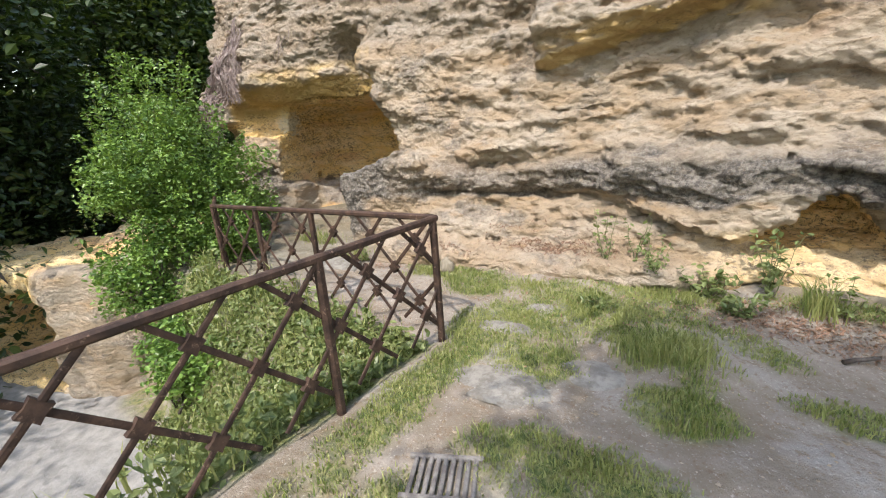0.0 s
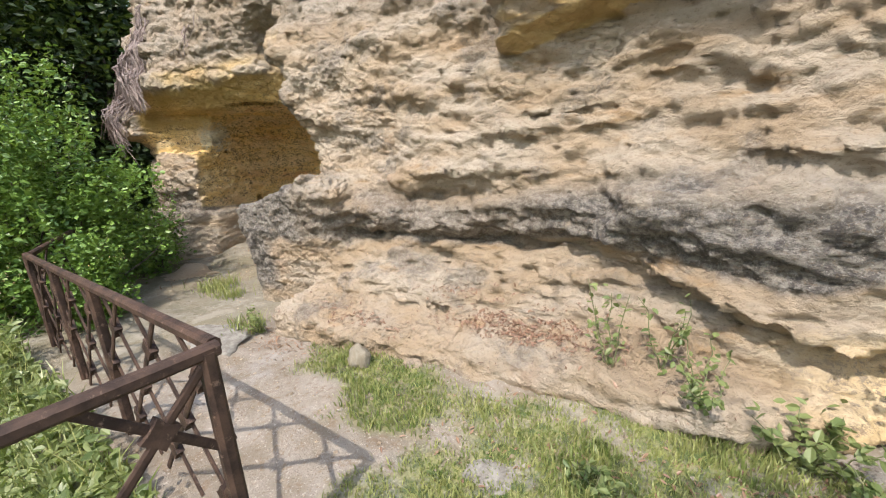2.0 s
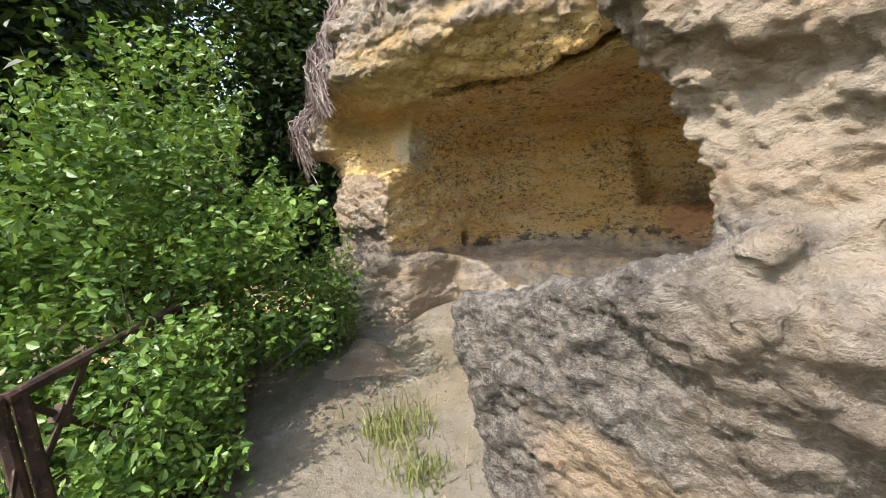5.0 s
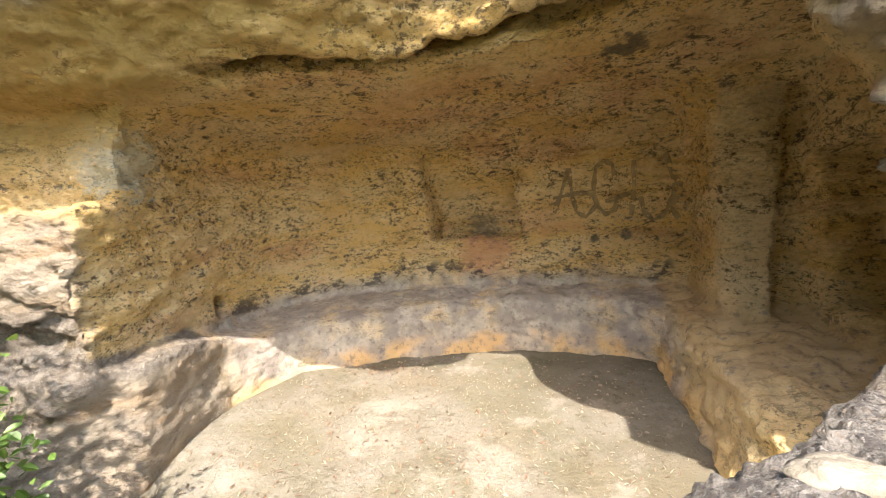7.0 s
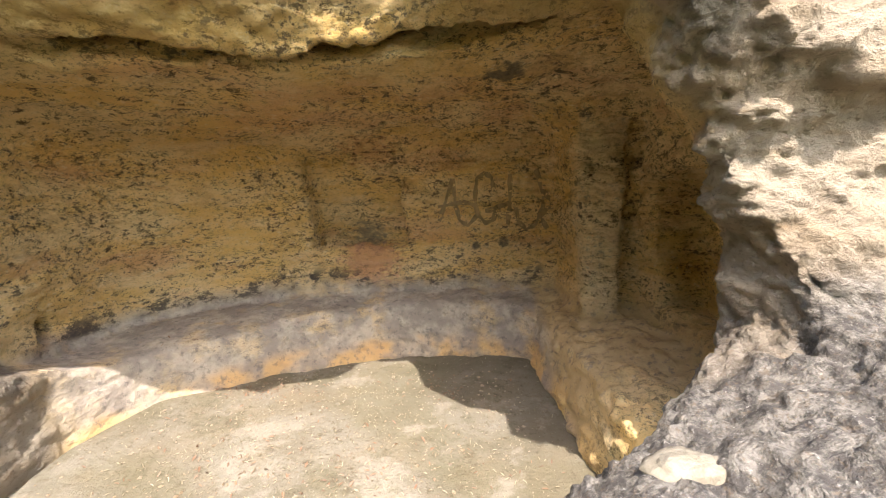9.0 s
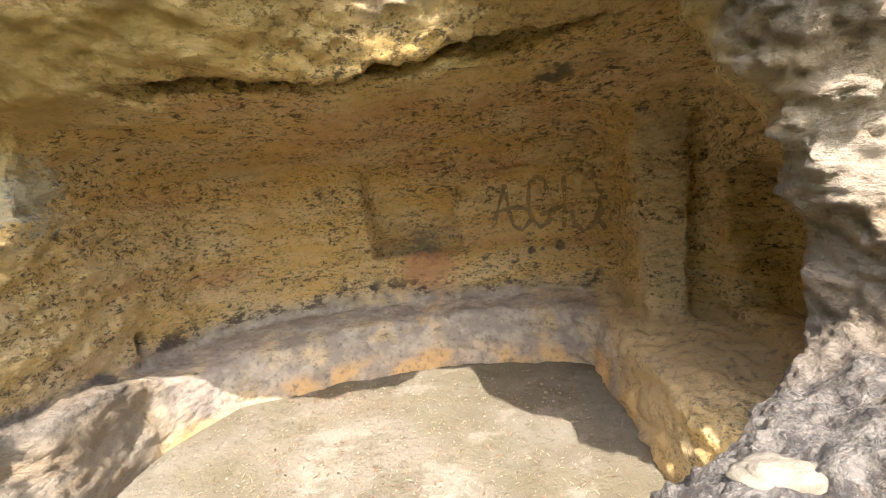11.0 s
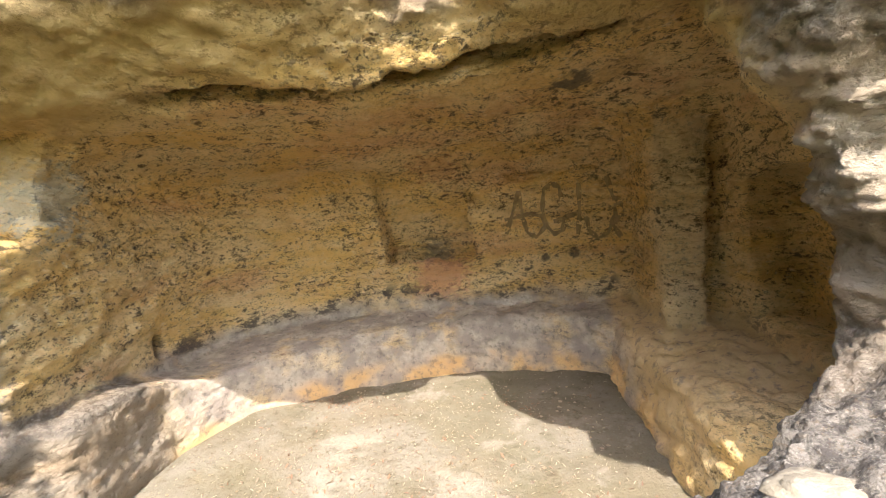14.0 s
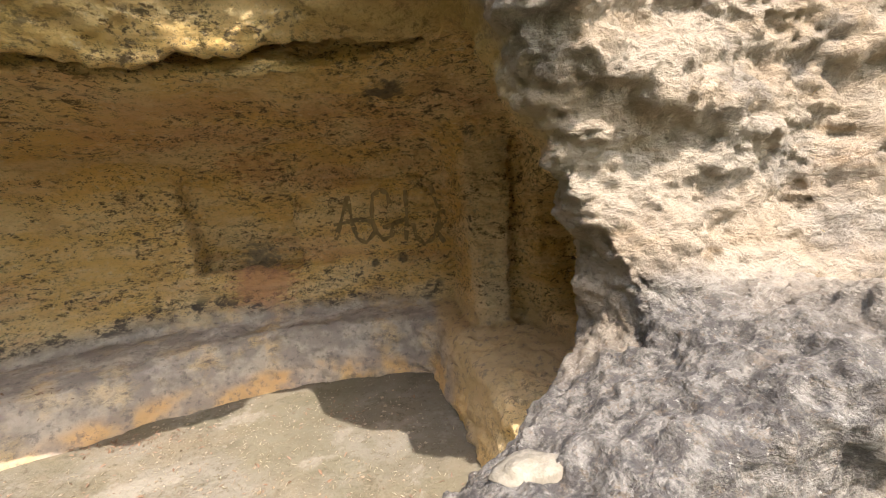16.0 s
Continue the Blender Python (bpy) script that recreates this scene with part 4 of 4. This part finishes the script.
def scatter_grass():
    rng = np.random.default_rng(5)
    x, y = rng.uniform(-3.7, 1.9, 150000), rng.uniform(-0.4, 4.5, 150000)
    t = turf_at(x, y)
    keep = (rng.random(len(x)) < t * 0.9) & (x > -2.0 - 9 * (y > 2.55))
    x, y, t = x[keep], y[keep], t[keep]
    z, d = ground_height(x, y)
    p = np.stack([x, y, 0 * x], 1).astype(np.float32)
    tall = 0.045 + 0.05 * sstep(0.0, 0.8, fbm(p * 3, 2, 88)) + 0.10 * sstep(1.0, 0.2, np.hypot((x + 0.35) / 0.5, (y - 3.0) / 0.4))
    ob = blades_mesh("grass", np.stack([x, y, z - 0.01], 1), tall, GRASS_LEAF, 6, 0.0045)
    tagged(ob, "short patchy green and straw-coloured grass on the path", "grass", kind="stuff")


scatter_grass()


def scatter_bank():
    rng = np.random.default_rng(8)
    x, y = rng.uniform(-6.2, -2.0, 60000), rng.uniform(-2.5, 2.5, 60000)
    z, d = ground_height(x, y)
    keep = (d > 0.0) & (d < 1.25) & (rng.random(len(x)) < 0.55)
    x, y, z = x[keep], y[keep], z[keep]
    p = np.stack([x, y, z], 1)
    hump = 0.12 + 0.28 * sstep(-0.3, 0.7, fbm(p.astype(np.float32) * 1.8, 3, 95))
    p[:, 2] += rng.random(len(x)) * hump
    ob = leaves_mesh("bank_plants", p, 0.07, WEED_LEAF, up=0.8, seed=9)
    tagged(ob, "ivy and weeds covering the steep bank", "weeds", kind="stuff")
    keep = rng.random(len(p)) < 0.5
    ob = blades_mesh("bank_grass", p[keep] * np.array((1, 1, 1)) - np.array((0, 0, 0.1)), np.full(keep.sum(), 0.22), GRASS_LEAF, 10, 0.006)
    tagged(ob, "long dry and green grass on the bank", "grass", kind="stuff")


scatter_bank()


# ---- weeds by the cliff foot ----
def build_weed(x, y, height, spread, leaves, leaf, seed, label, stems=5, mat=None, z=None):
    rng = np.random.default_rng(seed)
    thing = tagged(new("weed"), label, "weed", "weeds at the cliff foot")
    thing.location = (x, y, (drop(x, y) if z is None else z) - 0.01)
    cen = []
    for k in range(stems):
        a = rng.uniform(0, 6.28)
        tip = (math.cos(a) * spread * rng.uniform(0.3, 1), math.sin(a) * spread * rng.uniform(0.3, 1), height * rng.uniform(0.6, 1.0))
        pts = bent((0, 0, -0.03), tip, 6, 0.015, rng)
        bm = bmesh.new()
        limb(bm, pts, 0.005, 0.002, 5)
        part("stem", bm, STEM, thing, smooth=True)
        pts = np.array(pts)
        f = rng.uniform(0.15, 1.0, leaves // stems) * 4.99
        i = f.astype(int)
        q = pts[i] + (pts[i + 1] - pts[i]) * (f - i)[:, None]
        cen.append(q + rng.normal(size=q.shape) * leaf * 0.55)
    leaves_mesh("foliage", np.concatenate(cen), leaf, mat or WEED_LEAF, thing, up=0.7, seed=seed)
    return thing


WEEDS = [(-1.25, 4.35, 0.62, 0.18, 70, 0.05, "slender pale green weed at the cliff foot"), (-0.98, 4.4, 0.48, 0.16, 60, 0.05, "slender pale green weed at the cliff foot"),
         (-0.75, 4.2, 0.28, 0.3, 160, 0.045, "low bushy weed in dry grass"), (0.15, 4.3, 0.62, 0.2, 150, 0.06, "upright dark green weed by the hollow"),
         (-0.3, 4.2, 0.34, 0.28, 170, 0.06, "broad dark green weed clump"), (-0.08, 3.95, 0.2, 0.24, 200, 0.05, "low bright green weed clump"),
         (0.62, 4.2, 0.3, 0.2, 90, 0.05, "ragged weed in leaf litter"), (1.1, 4.1, 0.5, 0.4, 240, 0.055, "sprawling weed against the rock"),
         (1.6, 4.1, 0.55, 0.35, 200, 0.055, "sprawling weed against the rock"), (-1.1, 3.55, 0.14, 0.16, 120, 0.04, "small rosette of bright weed in the grass"),
         (-4.45, 3.8, 0.24, 0.16, 170, 0.035, "small yellowish green tuft on the pale ledge")]
for k, (wx, wy, wh, ws, wn_, wl, wlabel) in enumerate(WEEDS):
    build_weed(wx, wy, wh, ws, wn_, wl, 200 + k, wlabel, 7 if wn_ > 100 else 4)


def build_tuft(x, y, n, height, r, seed, label):
    rng = np.random.default_rng(seed)
    p = rng.normal(size=(n, 3)) * r
    p[:, 2] = 0
    ob = blades_mesh("grass_tuft", p, np.full(n, height), GRASS_LEAF, seed, 0.005)
    ob.location = (x, y, drop(x, y) - 0.01)
    return tagged(ob, label, "grass tuft", kind="stuff")


build_tuft(-6.25, 4.2, 260, 0.16, 0.14, 301, "short green grass tuft at the foot of the spur")
build_tuft(-5.75, 4.15, 160, 0.13, 0.10, 302, "short green grass tuft at the foot of the spur")
build_tuft(0.45, 4.15, 120, 0.32, 0.06, 303, "spiky grass tuft in leaf litter")
build_tuft(-4.6, 3.75, 120, 0.16, 0.10, 304, "straw-coloured grass tuft on the pale ledge")


# ---- leaf litter ----
def scatter_litter():
    rng = np.random.default_rng(15)
    spots = [(-2.0, 4.55, 0.7, 0.14, 1500), (-3.3, 4.1, 0.5, 0.12, 260), (0.4, 3.95, 0.8, 0.22, 1900), (-4.1, 3.75, 0.5, 0.15, 250), (-1.0, 3.6, 1.0, 0.5, 350),
             (-6.6, 5.6, 1.2, 0.9, 500), (-7.5, 6.9, 0.5, 0.12, 160), (-5.9, 6.9, 0.4, 0.2, 70), (-7.0, 4.3, 0.5, 0.4, 160)]
    pts = []
    for sx, sy, rx, ry, n in spots:
        for q in rng.normal(size=(n, 2)) * (rx * 0.6, ry * 0.6):
            x, y = sx + q[0], sy + q[1]
            pts.append((x, y, drop(x, y, 1.0) + 0.008))
    pts = np.array(pts)
    ob = leaves_mesh("leaf_litter", pts[pts[:, 2] < 0.35], 0.029, DRY_LEAF, up=1.6, seed=16, spread=0.8, slim=0.17)
    tagged(ob, "reddish brown dry leaves and twigs fallen on the ground", "leaf litter", kind="stuff")


scatter_litter()


def scatter_straw():
    rng = np.random.default_rng(17)
    x, y = rng.normal(-6.5, 1.0, 3800), rng.normal(5.9, 1.0, 3800)
    keep = (plan_distance(x, y, BENCH_FRONT) < -0.05) & (y > 4.3)
    x, y = x[keep], y[keep]
    z = ground_height(x, y)[0] + 0.007
    ob = leaves_mesh("straw", np.stack([x, y, z], 1), 0.022, STRAW, up=2.4, seed=18, spread=0.85, slim=0.09)
    tagged(ob, "pale straw and wood chips strewn on the cave floor", "straw", kind="stuff")


scatter_straw()


# ---- dry creeper on the cliff ----
def build_creeper():
    rng = np.random.default_rng(21)
    bm = bmesh.new()
    made = 0
    while made < 1700:
        x = rng.uniform(-10.6, -8.75) if made < 1000 else rng.uniform(-7.8, -3.2)
        z = rng.uniform(2.4, 5.6) if made < 1000 else rng.uniform(3.0, 5.0)
        if x > -8.3 and z < 2.9:
            made += 1
            continue
        pts, dx = [], rng.normal() * 0.05
        for k in range(9):
            place, nrm = on_wall(x, z)
            if place is None or place.y > 5.1 or place.x > (-8.62 if made < 1000 else 0) or (made >= 1000 and place.z < 2.9) or (pts and (place - pts[-1]).length > 0.55):
                break
            spot = place + nrm * rng.uniform(0.015, 0.09)
            if pts:
                spot.y = min(spot.y, pts[-1].y + 0.02)
            pts.append(spot)
            dx += rng.normal() * 0.035
            x, z = x + dx, z - rng.uniform(0.07, 0.15)
        made += 1
        if len(pts) > 3:
            limb(bm, pts, rng.uniform(0.006, 0.014), 0.004, 4)
    tagged(part("dry_creeper", bm, TWIG), "mat of bare grey creeper stems hanging on the cliff", "creeper", kind="stuff")


build_creeper()


# ---- loose stones, grating, stick ----
SLAB = bark_material("pale_slab", (0.155, 0.14, 0.12), (0.25, 0.235, 0.205))
PALE = bark_material("pale_stone", (0.16, 0.138, 0.10), (0.25, 0.22, 0.17))

def build_stone(x, y, size, seed, label, z=None, lift=0.0, mat=None):
    bm = bmesh.new()
    bmesh.ops.create_icosphere(bm, subdivisions=3, radius=1.0)
    for v in bm.verts:
        w = v.co.normalized()
        k = 1 + 0.34 * noise.noise(w * 1.6 + Vector((seed, 0, 0))) + 0.08 * noise.noise(w * 5 + Vector((0, seed, 0)))
        v.co = Vector((w.x * size[0], w.y * size[1], w.z * size[2])) * k
    ob = part("stone", bm, mat or ROCK, smooth=True)
    ob.location = (x, y, (drop(x, y) if z is None else z) + lift)
    return tagged(ob, label, "stone")


build_stone(-2.98, 3.80, (0.10, 0.07, 0.11), 1, "pale cream stone standing in the grass", lift=0.05, mat=PALE)
build_stone(-5.06, 4.45, (0.09, 0.05, 0.026), 2, "flat pale stone lying on the rock spur", lift=0.02, mat=PALE)
build_stone(-2.6, 4.0, (0.10, 0.06, 0.04), 3, "small buff stone half sunk in earth", lift=0.0)
build_stone(-1.55, 3.45, (0.26, 0.16, 0.05), 4, "flat pale grey bedrock slab in the path", lift=-0.034, mat=SLAB)
build_stone(-0.75, 2.55, (0.3, 0.2, 0.05), 5, "flat pale grey bedrock slab in the path", lift=-0.034, mat=SLAB)
build_stone(-1.62, 2.85, (0.30, 0.18, 0.05), 6, "flat pale grey bedrock slab in the path", lift=-0.034, mat=SLAB)
build_stone(-1.30, 2.15, (0.42, 0.26, 0.05), 7, "flat pale grey bedrock slab in the path", lift=-0.034, mat=SLAB)
build_stone(-4.75, 3.45, (0.5, 0.28, 0.06), 8, "smooth pale bedrock hump by the railing", lift=-0.035, mat=SLAB)


def build_grating():
    """A small grey slatted drain grating sunk in the path."""
    thing = tagged(new("drain_grating"), "weathered grey slatted drain grating sunk in the path", "grating")
    thing.location = (-1.12, 1.28, ground_at(-1.12, 1.28) + 0.012)
    thing.rotation_euler = (0, 0, radians(28))
    for k in range(9):
        bm = bmesh.new()
        bar_between(bm, (-0.16 + k * 0.04, -0.13, 0.012), (-0.16 + k * 0.04, 0.13, 0.012), 0.02, 0.024)
        part("slat", bm, GREY_METAL, thing)
    for y in (-0.13, 0.13):
        bm = bmesh.new()
        bar_between(bm, (-0.2, y, 0.01), (0.2, y, 0.01), 0.03, 0.03)
        part("frame_bar", bm, GREY_METAL, thing)


GREY_METAL = bark_material("weathered_grey", (0.10, 0.09, 0.085), (0.20, 0.185, 0.17))
build_grating()

bm = bmesh.new()
limb(bm, [(-0.09, -0.05, 0.02), (-0.02, 0.0, 0.035), (0.10, 0.07, 0.05)], 0.018, 0.012, 7)
stick = tagged(part("stick", bm, BARK, smooth=True), "short dark broken stick lying on the path", "stick")
stick.location = (0.66, 3.64, ground_at(0.66, 3.64))


# ---- old scrawled paint on the cave wall ----
PAINT = bark_material("faded_paint", (0.22, 0.16, 0.085), (0.36, 0.26, 0.13))
SCRAWL = [[(575, 240), (550, 320), (520, 410)], [(575, 240), (590, 330), (610, 385), (645, 400), (680, 360), (670, 325), (610, 320), (500, 350)],
          [(740, 265), (730, 225), (700, 212), (672, 235), (668, 300), (685, 360), (715, 385), (748, 370), (752, 330), (705, 345)],
          [(800, 210), (808, 300), (805, 400)], [(748, 330), (830, 300)], [(830, 320), (845, 365), (880, 393), (915, 370), (935, 310), (930, 240)],
          [(898, 185), (925, 250), (965, 285), (1015, 292)], [(1015, 305), (950, 310), (930, 345), (965, 388)]]


def build_scrawl():
    thing = tagged(new("graffiti"), "faded dark hand-painted letters on the ochre cave wall", "graffiti")
    for stroke in SCRAWL:
        pts = []
        for (ax, ay), (bx, by) in zip(stroke, stroke[1:]):
            for k in range(6):
                u = (ax + (bx - ax) * k / 6 - 500) / 520
                v = (ay + (by - ay) * k / 6 - 200) / 220
                pts.append((-5.90 + 1.36 * u - 0.06 * v, 1.682 - 0.195 * u - 0.665 * v))
        bm = bmesh.new()
        row = []
        for k, (x, z) in enumerate(pts):
            a, b = pts[max(k - 1, 0)], pts[min(k + 1, len(pts) - 1)]
            n = Vector((-(b[1] - a[1]), b[0] - a[0])).normalized() * (0.02 + 0.006 * math.sin(k * 0.9))
            pair = []
            for sgn in (1, -1):
                place, nrm = on_wall(min(x + sgn * n.x, -4.72), z + sgn * n.y, 5.9)
                pair.append(bm.verts.new(place + nrm * 0.006))
            row.append(pair)
        for p, q in zip(row, row[1:]):
            bm.faces.new((p[0], p[1], q[1], q[0]))
        part("paint_stroke", bm, PAINT, thing)


build_scrawl()


def scatter_pebbles():
    rng = np.random.default_rng(44)
    verts, faces = [], []
    shape = np.array([(1, 0, 0), (-1, 0, 0), (0, 1, 0), (0, -1, 0), (0, 0, 0.7), (0, 0, -0.7)])
    tri = [(0, 2, 4), (2, 1, 4), (1, 3, 4), (3, 0, 4), (2, 0, 5), (1, 2, 5), (3, 1, 5), (0, 3, 5)]
    for k in range(2600):
        cave = k % 3 == 0
        x, y = (rng.uniform(-8.3, -5.2), rng.uniform(4.2, 7.3)) if cave else (rng.uniform(-5.6, 2.0), rng.uniform(0.6, 4.2))
        if not cave and (x < -1.9 and y < 2.6):
            continue
        r = 0.004 + 0.014 * rng.random() ** 3
        p = shape * r * rng.uniform(0.6, 1.4, (6, 3))
        a = rng.uniform(0, 6.28)
        p = p @ np.array(((math.cos(a), math.sin(a), 0), (-math.sin(a), math.cos(a), 0), (0, 0, 1)))
        faces += [tuple(len(verts) + q for q in t) for t in tri]
        verts += (p + np.array((x, y, ground_at(x, y) + r * 0.2))).tolist()
    tagged(mesh_from("pebbles", verts, faces, ROCK), "small pale limestone pebbles strewn on the ground", "pebbles", kind="stuff")


scatter_pebbles()


def build_bollard(x, y):
    """A slim grey post beside the lower road."""
    thing = tagged(new("bollard"), "slim weathered grey post beside the lower road", "bollard")
    thing.location = (x, y, ground_at(x, y))
    bm = bmesh.new()
    limb(bm, [(0, 0, -0.1), (0, 0, 0.5), (0.01, 0, 0.9)], 0.055, 0.05, 10)
    part("post", bm, GREY_METAL, thing)
    bm = bmesh.new()
    limb(bm, [(0.01, 0, 0.9), (0.01, 0, 0.93), (0.01, 0, 0.96)], 0.06, 0.02, 10)
    part("cap", bm, GREY_METAL, thing)


build_bollard(-11.3, -0.5)


def build_far_woods():
    rng = np.random.default_rng(77)
    n = 42000
    y = rng.uniform(-34, 30, n)
    top = 13 + 3 * fbm(np.stack([y * 0.25, 0 * y, 0 * y], 1).astype(np.float32), 3, 97)
    z = -2.4 + rng.random(n) ** 0.8 * top
    p = np.stack([-30 - rng.random(n) * 5 + 0.012 * y * y, y, z], 1)
    p = p[~((np.abs(y - 5.2) < 1.0) & (z > 4.5))]
    tagged(leaves_mesh("far_woods", p, 0.9, TREE_LEAF, seed=78), "dense green woodland beyond the road, coloured dark for shade", "woods", kind="stuff")


build_far_woods()
